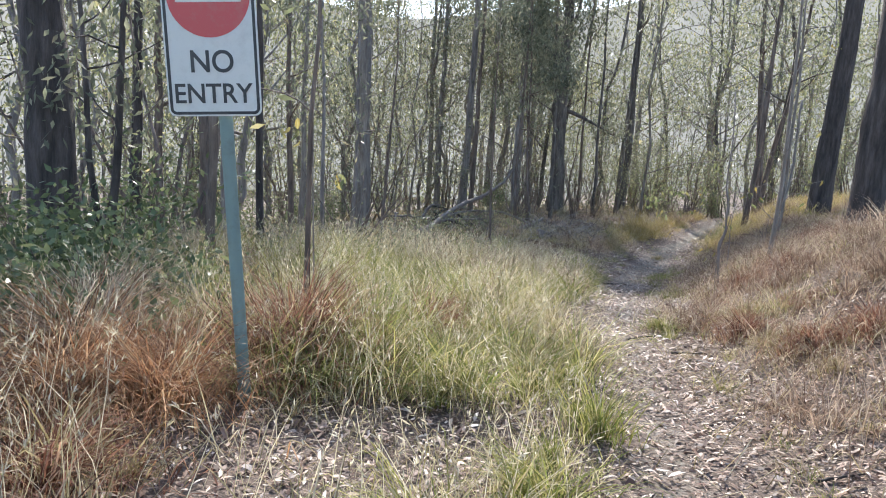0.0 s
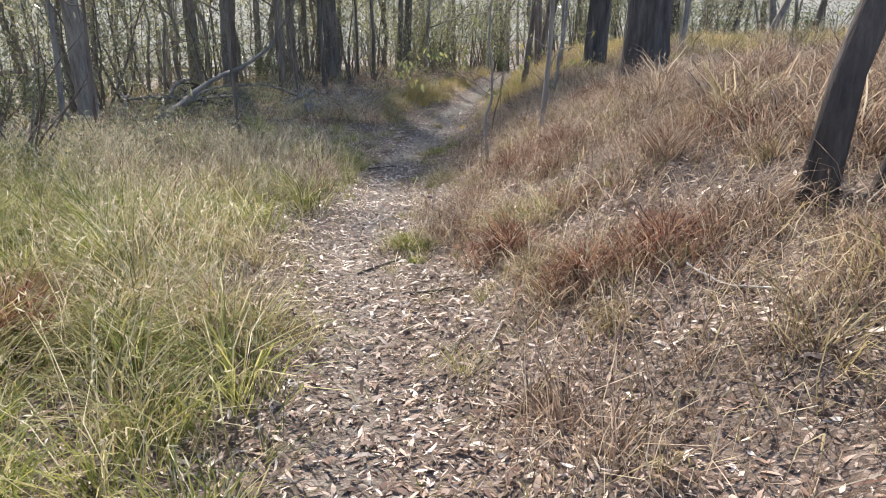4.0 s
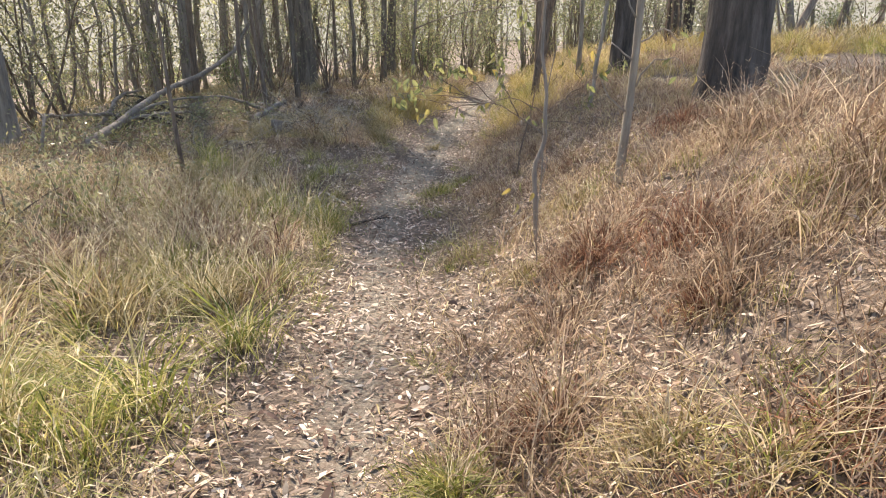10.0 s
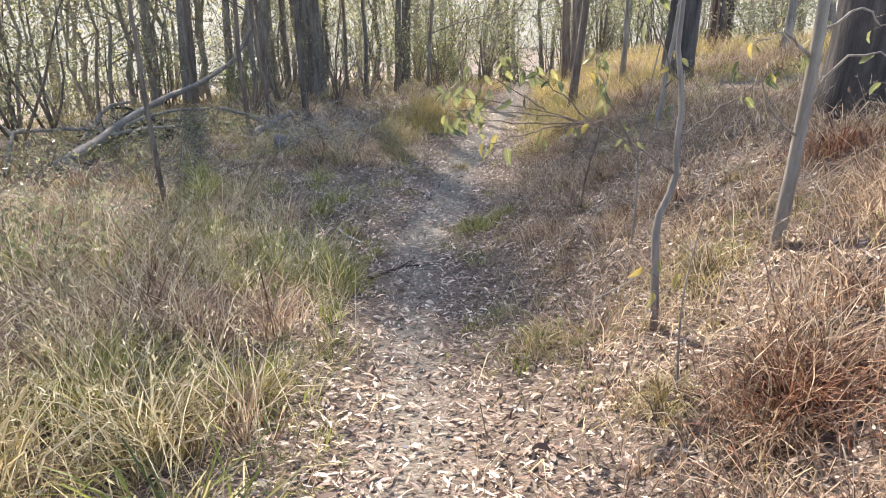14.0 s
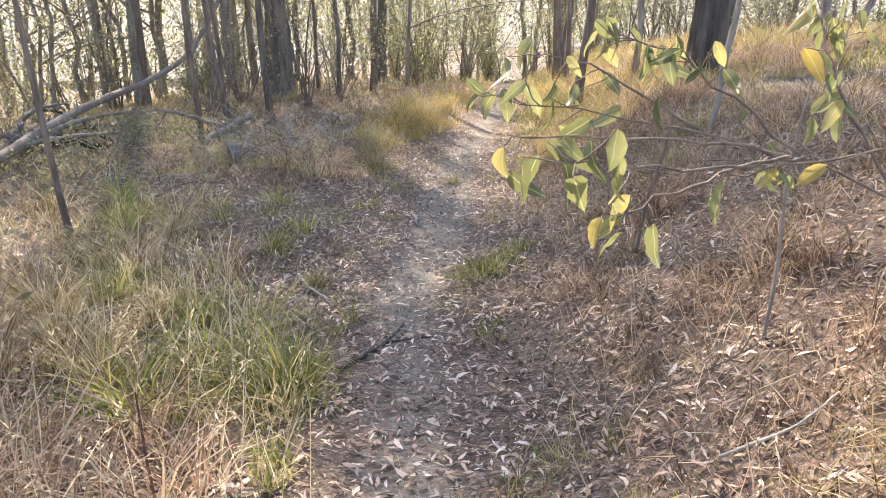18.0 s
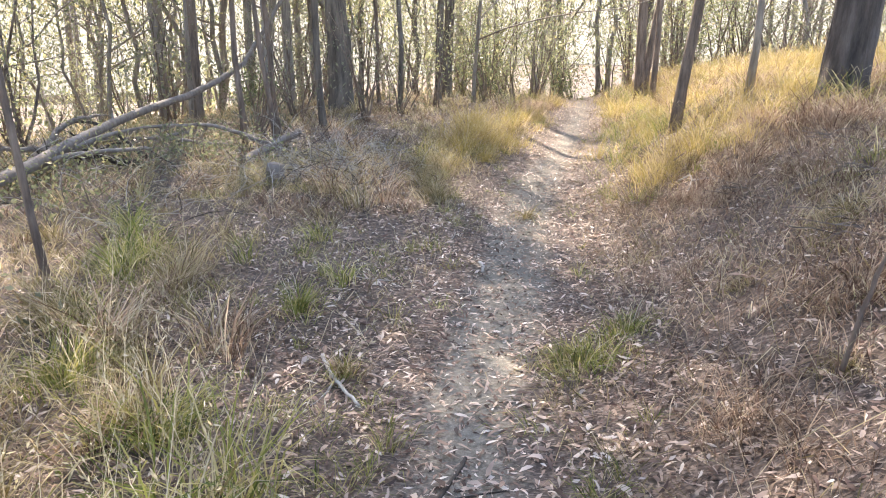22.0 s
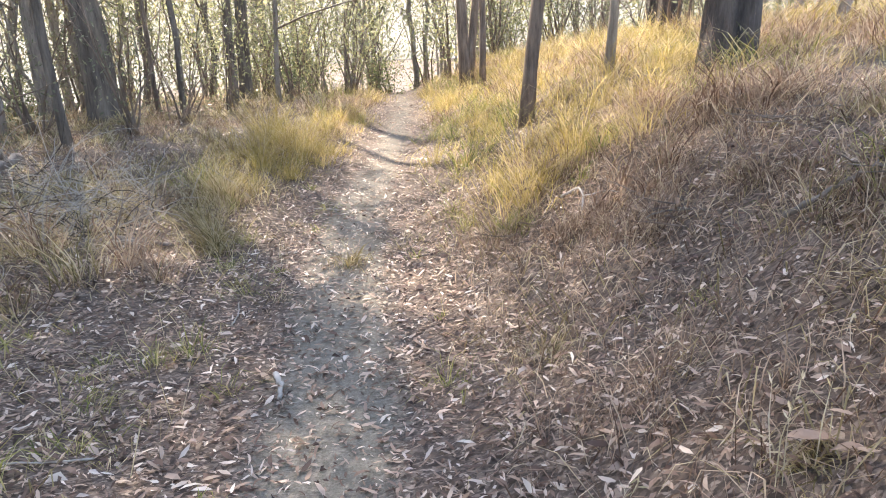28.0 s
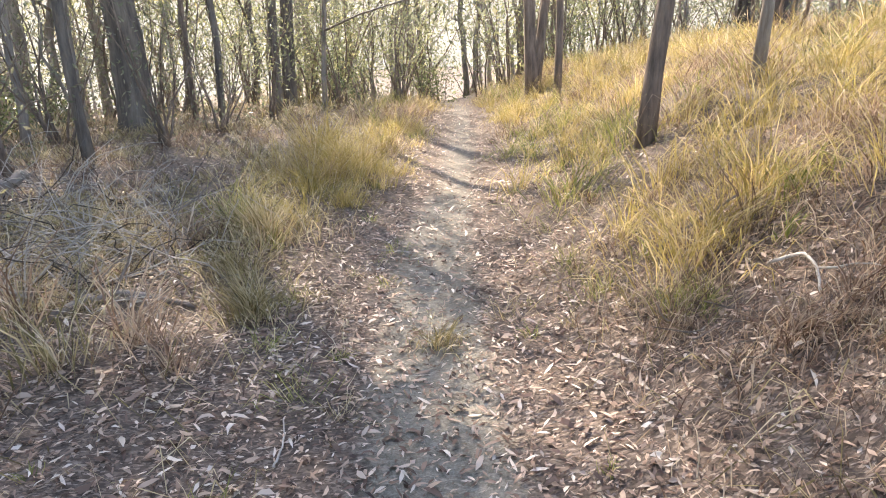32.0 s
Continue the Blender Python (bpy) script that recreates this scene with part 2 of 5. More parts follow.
# ---------------------------------------------------------------- mesh helpers
def mesh_of(name, verts, tris=None, quads=None, material=None, smooth=False):
    """One mesh from arrays of vertices, triangles and quads."""
    verts = np.asarray(verts, np.float32).reshape(-1, 3)
    loops, starts, n = [], [], 0
    for arr, k in ((tris, 3), (quads, 4)):
        if arr is not None and len(arr):
            arr = np.asarray(arr, np.int32).reshape(-1, k)
            loops.append(arr.ravel())
            starts.append(n + np.arange(len(arr), dtype=np.int32) * k)
            n += arr.size
    loops, starts = np.concatenate(loops), np.concatenate(starts)
    me = bpy.data.meshes.new(name)
    me.vertices.add(len(verts))
    me.vertices.foreach_set("co", verts.ravel())
    me.loops.add(len(loops))
    me.loops.foreach_set("vertex_index", loops)
    me.polygons.add(len(starts))
    me.polygons.foreach_set("loop_start", starts)
    me.polygons.foreach_set("use_smooth", np.full(len(starts), smooth))
    me.update(calc_edges=True)
    if material:
        me.materials.append(material)
    return me


def child(name, me, parent, label=""):
    ob = new(name, me)
    ob.parent = parent
    return tagged(ob, label)


def thing(name, x, y, z, label, category, group="", turn=0.0):
    ob = new(name)
    ob.empty_display_size = 0.1
    ob.matrix_world = pose(x, y, z, 0, 0, turn)
    return tagged(ob, label, category, group)


def tube(points, radii, sides=8, rough=0.0, rng=None, start=0):
    """Vertices, quads and end triangles of a tapered tube along points."""
    P = np.asarray(points, float)
    n = len(P)
    radii = np.broadcast_to(np.asarray(radii, float), (n,))
    D = np.gradient(P, axis=0)
    D /= np.linalg.norm(D, axis=1)[:, None] + 1e-9
    ref = np.array([0.31, 0.95, 0.05]) if abs(D[:, 2]).mean() > 0.6 else np.array([0.02, 0.05, 1.0])
    U = np.cross(D, ref)
    U /= np.linalg.norm(U, axis=1)[:, None] + 1e-9
    V = np.cross(D, U)
    ang = np.arange(sides) * 2 * np.pi / sides
    R = radii[:, None] * np.ones((n, sides))
    if rough and rng is not None:
        flute = 1 + rough * rng.normal(size=sides)
        R = R * flute[None, :] * (1 + rough * 0.6 * rng.normal(size=(n, sides)))
    ring = P[:, None, :] + R[..., None] * (np.cos(ang)[None, :, None] * U[:, None, :] + np.sin(ang)[None, :, None] * V[:, None, :])
    verts = ring.reshape(-1, 3)
    i = np.arange(n - 1)[:, None] * sides + np.arange(sides)[None, :]
    j = np.arange(n - 1)[:, None] * sides + (np.arange(sides)[None, :] + 1) % sides
    quads = np.stack([i, j, j + sides, i + sides], -1).reshape(-1, 4) + start
    verts = np.vstack([verts, P[:1], P[-1:]])
    a = np.arange(sides)
    b = (a + 1) % sides
    lo, hi = n * sides, n * sides + 1
    tris = np.vstack([np.stack([b, a, np.full(sides, lo)], -1), np.stack([a + (n - 1) * sides, b + (n - 1) * sides, np.full(sides, hi)], -1)]) + start
    return verts, quads, tris


def tube_mesh(name, points, radii, material, sides=8, rough=0.0, rng=None):
    v, q, t = tube(points, radii, sides, rough, rng)
    return mesh_of(name, v, t, q, material, True)


def tubes_mesh(name, list_of, material, sides=5):
    vs, qs, ts, n = [], [], [], 0
    for pts, rad in list_of:
        v, q, t = tube(pts, rad, sides, start=n)
        vs.append(v), qs.append(q), ts.append(t)
        n += len(v)
    return mesh_of(name, np.vstack(vs), np.vstack(ts), np.vstack(qs), material, True)


def unit(v):
    return v / (np.linalg.norm(v, axis=-1, keepdims=True) + 1e-9)


def simple_leaves(pos, way, length, width, rng):
    """Two-triangle leaves for crowns."""
    n = len(pos)
    way = unit(way)
    side = unit(np.cross(way, rng.normal(size=(n, 3))))
    L, W = np.asarray(length).reshape(-1, 1) * np.ones((n, 1)), np.asarray(width).reshape(-1, 1) * np.ones((n, 1))
    v = np.stack([pos, pos + way * L * 0.45 + side * W * 0.5, pos + way * L, pos + way * L * 0.45 - side * W * 0.5], 1).reshape(-1, 3)
    k = np.arange(n)[:, None] * 4
    return v, np.concatenate([k + [0, 1, 2], k + [0, 2, 3]], 1).reshape(-1, 3)


def blades(root, height, width, turn, bend, rng, joints=3):
    """Grass blades of a few joints, bent over towards turn."""
    n = len(root)
    dirv = np.stack([np.cos(turn), np.sin(turn), np.zeros(n)], 1)
    sid = np.stack([-np.sin(turn), np.cos(turn), np.zeros(n)], 1)
    tw = rng.uniform(-1.4, 1.4, n)
    face = sid * np.cos(tw)[:, None] + dirv * np.sin(tw)[:, None]
    out = []
    ang = np.zeros(n) + rng.uniform(0.0, 0.25, n)
    p = root.copy()
    seg = (height / joints)[:, None]
    for i, w in enumerate((0.8, 1.0, 0.65)[:joints]):
        out += [p - face * (width * w * 0.5)[:, None], p + face * (width * w * 0.5)[:, None]]
        ang = ang + bend * (0.6 + 0.5 * i) * 3 / joints
        swing = rng.normal(size=n) * 0.4
        dirv = dirv * np.cos(swing)[:, None] + np.stack([-dirv[:, 1], dirv[:, 0], dirv[:, 2]], 1) * np.sin(swing)[:, None]
        p = p + seg * (dirv * np.sin(ang)[:, None] + np.array([0, 0, 1.0]) * np.cos(ang)[:, None])
    out.append(p)
    v = np.stack(out, 1).reshape(-1, 3)
    c = 2 * joints + 1
    k = np.arange(n)[:, None] * c
    quads = np.concatenate([k + [2 * i, 2 * i + 1, 2 * i + 3, 2 * i + 2] for i in range(joints - 1)], 1).reshape(-1, 4)
    tris = (k + [c - 3, c - 2, c - 1]).reshape(-1, 3)
    return v, tris, quads


# ---------------------------------------------------------------- the lie of the land
PATH_X = [(-30, .9), (-6, .6), (0, .5), (3, .36), (5, .2), (7, .02), (10, .03), (13, .03), (15, .4), (17, .65), (19, 1.0), (21.5, 1.7), (26.5, 2.85), (31, 3.7), (60, 8)]
PATH_Z = [(-60, 4), (-6, .6), (0, 0), (3, -.05), (5, -.17), (7.5, -.37), (10, -.62), (12.3, -.9), (15.5, -1.09), (18, -1.12), (24, -1.05), (29, -1.08), (40, -1.8), (80, -6), (140, -9)]


def path_x(y):
    return np.interp(y, *zip(*PATH_X))


def land_raw(x, y):
    d = x - path_x(y)
    bank = np.interp(d, [.55, .9, 1.3, 2.0, 2.9, 5, 9, 20, 60], [0, .12, .36, .82, 1.2, 1.55, 1.9, 2.6, 3])
    bank = bank * np.interp(y, [-5, 2, 5.5, 7, 20, 26, 40], [.4, .7, .85, 1, 1, .85, .6])
    fall = np.interp(-d, [.6, 1.5, 3.5, 5, 8, 14, 30, 60], [0, .03, .1, .12, -.1, -.9, -3.2, -7])
    return np.interp(y, *zip(*PATH_Z)) + bank + fall


def land(x, y):
    """Height of the ground."""
    x, y = np.asarray(x, float), np.asarray(y, float)
    z = sum(land_raw(x + dx, y + dy) for dx, dy in ((.1, -.7), (-.1, -.25), (.1, .25), (-.1, .7))) / 4
    d = np.abs(x - path_x(y))
    rough = np.clip(d - 0.3, 0, 1)
    z = z + rough * (0.03 * np.sin(2.3 * x + 1.1 * y) * np.sin(1.7 * y - 0.6 * x) + 0.02 * np.sin(5.1 * x - 2 * y) * np.sin(4.3 * y + x))
    return z + 0.008 * np.sin(7 * x + 3 * y) * np.sin(6 * y - 2 * x) - 0.03 * np.exp(-(d / 0.3) ** 2)


def spread(a, b, step, far, grow):
    mid = list(np.arange(a, b + step / 2, step))
    s, v, up = step, b, []
    while v < far:
        s *= grow
        v += s
        up.append(v)
    s, v, dn = step, a, []
    while v > -far:
        s *= grow
        v -= s
        dn.append(v)
    return np.array(dn[::-1] + mid + up)


gx, gy = spread(-5, 5.5, 0.14, 2500, 1.25), spread(-2, 27, 0.15, 2500, 1.25)
X, Y = np.meshgrid(gx, gy, indexing="ij")
Z = land(X, Y)
nx, ny = X.shape
k = (np.arange(nx - 1)[:, None] * ny + np.arange(ny - 1)[None, :]).ravel()
ground = new("ground", mesh_of("ground", np.stack([X, Y, Z], -1), None, np.stack([k, k + ny, k + ny + 1, k + 1], -1), SOIL, True))
worn = np.exp(-((X - path_x(Y) + 0.02) / 0.30) ** 2) * np.interp(Y, [-2, 2, 6, 12, 14.5, 19, 21, 30, 40], [0.3, 0.3, 0.3, 0.45, 0.85, 0.85, 0.5, 0.4, 0.2])
ground.data.attributes.new("worn", "FLOAT", "POINT").data.foreach_set("value", worn.astype(np.float32).ravel())
tagged(ground, "dry forest soil with worn footpath and leaf litter", "ground", kind="structure")


# ---------------------------------------------------------------- trees
def bent_line(rng, p, way, length, steps, wander, rise=0.0):
    """A line that grows from p along way and wanders."""
    pts, way = [np.array(p, float)], unit(np.array(way, float))
    for _ in range(steps):
        way = unit(way + rng.normal(size=3) * wander + np.array([0, 0, rise]))
        pts.append(pts[-1] + way * length / steps)
    return np.array(pts)


def fill_tree(tree, rng, height, dia, lean, bark, leaf, limbs, first, leaves, leaf_len, sides=9, fork=0, spreadout=1.0, clump=0.5, flare=1.25, wander=0.035):
    """Trunk, limbs and crown under an empty at the foot of the tree."""
    steps = max(7, int(height / 0.8))
    h = np.linspace(-0.25, height, steps + 1)
    wob = np.cumsum(rng.normal(size=(steps + 1, 2)) * wander * height / steps, axis=0)
    wob -= wob[0]
    pts = np.stack([lean[0] * h + wob[:, 0], lean[1] * h + wob[:, 1], h], 1)
    rad = dia / 2 * (1 - 0.8 * np.clip(h / height, 0, 1) ** 1.1)
    rad = rad * (1 + (flare - 1) * np.exp(-np.clip(h, 0, None) / (1.1 * dia + 0.05)))
    if dia > 0.3:
        extra = np.linspace(-0.25, 1.6, 9)
        pts = np.vstack([np.stack([lean[0] * extra, lean[1] * extra, extra], 1), pts[h > 1.8]])
        rad = np.concatenate([dia / 2 * (1 + (flare - 1) * np.exp(-np.clip(extra, 0, None) / (0.7 * dia + 0.05))), rad[h > 1.8]])
    child("trunk", tube_mesh("trunk", pts, rad, bark, sides, 0.045, rng), tree)
    pos, way = [], []
    for i in range(limbs):
        f = first + (0.97 - first) * (i + rng.uniform(0, 0.8)) / limbs
        at = np.array([np.interp(f * height, pts[:, 2], pts[:, c]) for c in range(3)])
        az = rng.uniform(0, 2 * np.pi)
        L = height * rng.uniform(0.14, 0.3) * (1.15 - 0.6 * f) * spreadout
        d = np.array([np.cos(az), np.sin(az), rng.uniform(0.1, 0.95)])
        line = bent_line(rng, at, d, L, 6, 0.2, 0.05)
        r0 = max(0.008, 0.45 * np.interp(f * height, pts[:, 2], rad))
        child("limb", tube_mesh("limb", line, np.linspace(r0, 0.004, 7), bark, 4 if dia < 0.4 else 6), tree)
        for _ in range(3):
            s = rng.uniform(0.45, 1)
            q = np.array([np.interp(s * 6, np.arange(7), line[:, c]) for c in range(3)])
            m = max(3, int(leaves / limbs / 3))
            cl = q + rng.normal(size=3) * clump * 0.35
            pos.append(cl + rng.normal(size=(m, 3)) * clump * np.array([0.55, 0.55, 0.42]))
            way.append(rng.normal(size=(m, 3)) * 0.55 + np.array([0, 0, -0.75]))
    if leaves:
        pos, way = np.vstack(pos), np.vstack(way)
        v, t = simple_leaves(pos, way, leaf_len * rng.uniform(0.6, 1.3, len(pos)), leaf_len * 0.3, rng)
        child("crown", mesh_of("crown", v, t, None, leaf), tree)
    return tree


def tree_at(x, y, height, dia, label, seed, lean=(0, 0), bark=None, leaf=None, limbs=6, first=0.45, leaves=2200, leaf_len=0.17, name="gum_tree", category="tree", **more):
    t = thing(name, x, y, float(land(x, y)), label, category)
    return fill_tree(t, np.random.default_rng(seed), height, dia, lean, bark or BARK_GREY, leaf or LEAF_GREY, limbs, first, leaves, leaf_len, **more)


# trees that stand by the path
tree_at(3.64, 12.08, 17, 0.6, "thick dark ironbark trunk charred at its foot", 1, (-0.01, 0.0), BARK_DARK, sides=18, leaves=1800)
tree_at(4.3, 18.0, 17, 0.47, "dark ironbark tree rising from yellow grass", 2, (0.015, 0.0), BARK_DARK, sides=16, leaves=1600)
tree_at(-2.92, 26.6, 16, 0.56, "tall grey gum tree beside the path bend", 3, (0.005, 0.0), BARK_MID, sides=14, leaves=6000, limbs=12, first=0.2, clump=0.8, spreadout=0.9)
tree_at(-6.47, 6.3, 16, 0.52, "tall straight gum tree with blackened lower trunk", 4, (-0.01, -0.01), BARK_DARK, sides=16, leaves=1200)
tree_at(2.46, 5.22, 9, 0.16, "slender leaning dark gum tree on the bank", 5, (0.12, 0.02), BARK_DARK, sides=12, leaves=500, first=0.35, wander=0.1)
tree_at(2.82, 5.12, 7, 0.16, "strongly leaning dark gum stem on the bank", 6, (0.42, 0.05), BARK_DARK, sides=12, leaves=300, first=0.6, wander=0.08)
tree_at(-7.73, 18.8, 15, 0.34, "grey gum tree on the falling slope", 7, (-0.01, 0.0), BARK_GREY)
tree_at(-3.1, 21.3, 9, 0.09, "thin dark gum stem among dry scrub", 8, (-0.05, 0), BARK_BROWN, leaves=3600, limbs=9, first=0.34, clump=0.6, spreadout=0.8)
tree_at(-3.3, 22.3, 10, 0.1, "thin dark gum stem among dry scrub", 9, (-0.07, 0.02), BARK_BROWN, leaves=3800, limbs=9, first=0.4, clump=0.6, spreadout=0.8)
tree_at(-2.62, 22.9, 12, 0.14, "grey-brown gum tree beside dry scrub", 10, (-0.04, 0.02), BARK_MID, leaves=4200, limbs=10, first=0.42, clump=0.65, spreadout=0.75)
tree_at(-0.64, 28.4, 15, 0.2, "grey gum tree where the path bends", 11, (0.01, 0), BARK_MID, leaves=7000, limbs=12, first=0.71, clump=0.92, spreadout=1.6)
tree_at(-0.46, 31.4, 14, 0.34, "smooth grey gum tree past the bend", 12, (0.01, 0), BARK_MID, leaves=600)
tree_at(4.45, 27.4, 12, 0.26, "dark multi-stemmed gum tree beside the crest", 13, (-0.09, 0.03), BARK_BROWN, leaves=700)
tree_at(4.55, 27.5, 11, 0.2, "dark leaning gum stem beside the crest", 14, (0.12, 0.0), BARK_BROWN, leaves=700)
tree_at(4.06, 24.85, 10, 0.13, "thin brown gum stem in yellow grass", 15, (-0.01, 0), BARK_BROWN, leaves=700)
tree_at(2.9, 19.4, 9, 0.15, "young brown-barked gum tree in yellow grass", 16, (0.03, -0.01), BARK_BROWN, leaves=500, first=0.5)
tree_at(3.75, 19.2, 7, 0.1, "thin pale gum sapling in yellow grass", 17, (0.03, 0), BARK_PALE, leaves=350, first=0.5)
tree_at(-4.27, 6.17, 8, 0.11, "thin brown gum stem behind the sign", 18, (-0.02, -0.02), BARK_BROWN, leaves=400)
tree_at(-6.16, 10.3, 10, 0.14, "thin dark gum stem in scrub", 19, (-0.02, 0), BARK_DARK, leaves=700)
tree_at(-7.67, 18.5, 14, 0.38, "pale grey gum tree on the falling slope", 20, (-0.02, 0), BARK_PALE)
tree_at(7.6, 24.4, 15, 0.4, "dark gum tree up the grassy bank", 21, (-0.02, 0), BARK_DARK)
tree_at(9.5, 28.2, 15, 0.36, "dark gum tree up the grassy bank", 22, (-0.01, 0), BARK_DARK)
tree_at(-2.9, 14.4, 5, 0.06, "thin dead sapling with bare stem", 24, (-0.03, 0), BARK_BROWN, leaves=0, limbs=3)
tree_at(-2.35, 4.7, 4.2, 0.05, "thin dead sapling with few yellow leaves", 25, (-0.02, 0), BARK_BROWN, leaves=24, limbs=3, first=0.3, leaf=LEAF_LIGHT)

for i, (x, y, h, d, bark) in enumerate(((-9.06, 10.7, 9, 0.24, BARK_DARK), (-9.33, 11.7, 9, 0.2, BARK_BROWN), (-7.61, 14.1, 8, 0.15, BARK_BROWN), (-5.3, 14.1, 6, 0.08, BARK_BROWN), (-6.51, 9.2, 8, 0.2, BARK_BROWN), (-7.9, 11.9, 9, 0.2, BARK_GREY), (-3.5, 20.9, 8, 0.1, BARK_BROWN), (-6.9, 16.0, 8, 0.12, BARK_GREY), (-8.6, 16.4, 9, 0.16, BARK_PALE), (-4.6, 26.2, 12, 0.15, BARK_GREY), (-6.2, 26.0, 14.5, 0.2, BARK_BROWN), (-5.38, 5.92, 5, 0.1, BARK_DARK), (-5.5, 6.0, 5, 0.08, BARK_DARK), (-6.0, 12.4, 7, 0.09, BARK_GREY))):
    tree_at(x, y, h, d, ("thin gum stem with a sparse crown on the slope", "slender gum tree with few leaves on the slope")[i % 2], 60 + i, (0.1 if i == 11 else -0.08 if i == 12 else 0.0, 0), bark, LEAF_GREY, 9 if i in (9, 10) else 6, 0.6 if i in (9, 10) else 0.3, (420, 2000)[i - 9] if i in (9, 10) else 420, 0.15, clump=0.85 if i in (9, 10) else 0.55)

# high crowns added out of view to shade the bank and the left grass
tree_at(-1.45, 26.3, 13, 0.12, "thin grey gum stem with a leafy top added for shade", 79, (-0.01, 0.02), BARK_MID, LEAF_GREY, 10, 0.74, 6000, 0.17, clump=0.95, spreadout=1.8)
tree_at(-2.1, 27.7, 14.5, 0.1, "thin brown gum stem added for its shading leafy top", 91, (-0.01, 0.01), BARK_BROWN, LEAF_GREY, 9, 0.73, 4200, 0.16, clump=0.88, spreadout=1.6)
tree_at(-7.0, 28.0, 18, 0.36, "tall grey gum tree added for its high shading crown", 90, (0.0, 0.0), BARK_GREY, LEAF_GREY, 10, 0.62, 3000, 0.18, clump=0.9, spreadout=1.5)
# canopy trees added down the slope, so that their crowns shade the path bend
for i, (x, y) in enumerate(((-5.2, 31.0), (-7.2, 33.5), (-5.4, 35.5), (-8.8, 30.2), (-6.2, 37.0), (-10.5, 34.5))):
    tree_at(x, y, 15 + i % 3, 0.3, "tall leafy gum tree added on the falling slope for shade", 80 + i, (0, 0), BARK_GREY, LEAF_GREY, 10, 0.3, 4200, 0.2, clump=1.0, spreadout=1.2)

# regrowth forest: a few young trees, repeated
rng = np.random.default_rng(77)
stock = []
for i in range(9):
    b = (BARK_GREY, BARK_BROWN, BARK_MID, BARK_PALE, BARK_PALE, BARK_BROWN, BARK_GREY, BARK_PALE, BARK_BROWN)[i]
    h = (13, 9, 14, 11, 12, 7, 15, 10, 8)[i]
    d = (0.17, 0.09, 0.2, 0.12, 0.15, 0.06, 0.24, 0.1, 0.08)[i]
    label = ("grey-barked", "thin brown", "rough-barked", "slender grey", "pale-barked", "thin brown", "tall grey", "slender pale", "thin brown")[i] + " gum tree in the regrowth forest"
    t = thing("gum_tree", 0, 0, 0, label, "tree", "regrowth forest trees")
    fill_tree(t, rng, h, d, (rng.normal() * 0.04, rng.normal() * 0.04), b, LEAF_GREY if i % 2 else LEAF_LIGHT, 15, 0.12 if h < 11 else 0.17, 1650, 0.17, sides=6, clump=0.75, spreadout=1.7, wander=0.16)
    stock.append(t)


def clear_of_path(x, y, gap):
    return abs(x - path_x(y)) > gap


places = []
tries = 0
while len(places) < 150 and tries < 20000:
    tries += 1
    zone = rng.random()
    if zone < 0.45:
        x, y = rng.uniform(-30, -4.2), rng.uniform(7, 48)
    elif zone < 0.86:
        x, y = rng.uniform(-14, 20), rng.uniform(29, 56)
    elif zone < 0.94:
        x, y = rng.uniform(6.5, 26), rng.uniform(13, 45)
    else:
        x, y = rng.uniform(-22, 22), rng.uniform(-16, -4)
    if not clear_of_path(x, y, 0.0 if y > 37 else 1.5 if y > 29 else 4.2) or (y < 27 and -9.5 < x < 0 and (y < 16 or rng.random() < 0.8)) or (28 < y < 36 and -3 < x < 3 and rng.random() < 0.5):
        continue
    if all((x - p) ** 2 + (y - q) ** 2 > 1.4 for p, q in places):
        places.append((x, y))
for i, (x, y) in enumerate(places):
    src = stock[i % len(stock)]
    z = float(land(x, y)) - 0.05
    s = rng.uniform(0.8, 1.1) * (1.3 if y > 42 or x < -14 else 1.0)
    m = pose(x, y, z, 0, 0, rng.uniform(0, 360)) @ Matrix.Diagonal((s, s, s, 1))
    if i < len(stock):
        src.matrix_world = m
    else:
        copy_thing(src, m)


# ---------------------------------------------------------------- scrub and far woods
def fill_scrub(bush, rng, height, wide, stems, leaves, leaf_len, leaf, bark, aspect=0.35, low=0.15):
    pos, way = [], []
    for i in range(stems):
        az = rng.uniform(0, 2 * np.pi)
        d = np.array([np.cos(az) * wide, np.sin(az) * wide, height])
        line = bent_line(rng, (rng.normal() * 0.08, rng.normal() * 0.08, -0.06), d, height * rng.uniform(0.75, 1.1), 7, 0.14, 0.03)
        child("stem", tube_mesh("stem", line, np.linspace(0.006 + 0.006 * height, 0.003, 8), bark, 5), bush)
        m = leaves // stems
        if m:
            s = rng.uniform(low, 1, m) * 7
            p = np.stack([np.interp(s, np.arange(8), line[:, c]) for c in range(3)], 1)
            centre = rng.normal(size=(9, 3)) * np.array([wide, wide, 0.3]) * 0.4
            pos.append(p + centre[rng.integers(0, 9, m)] + rng.normal(size=(m, 3)) * 0.11 * height ** 0.5)
            way.append(rng.normal(size=(m, 3)) + np.array([0, 0, -0.25]))
    if pos:
        pos, way = np.vstack(pos), np.vstack(way)
        pos[:, 2] = np.maximum(pos[:, 2], 0.02)
        v, t = simple_leaves(pos, way, leaf_len * rng.uniform(0.6, 1.3, len(pos)), leaf_len * aspect, rng)
        child("foliage", mesh_of("foliage", v, t, None, leaf), bush)
    return bush


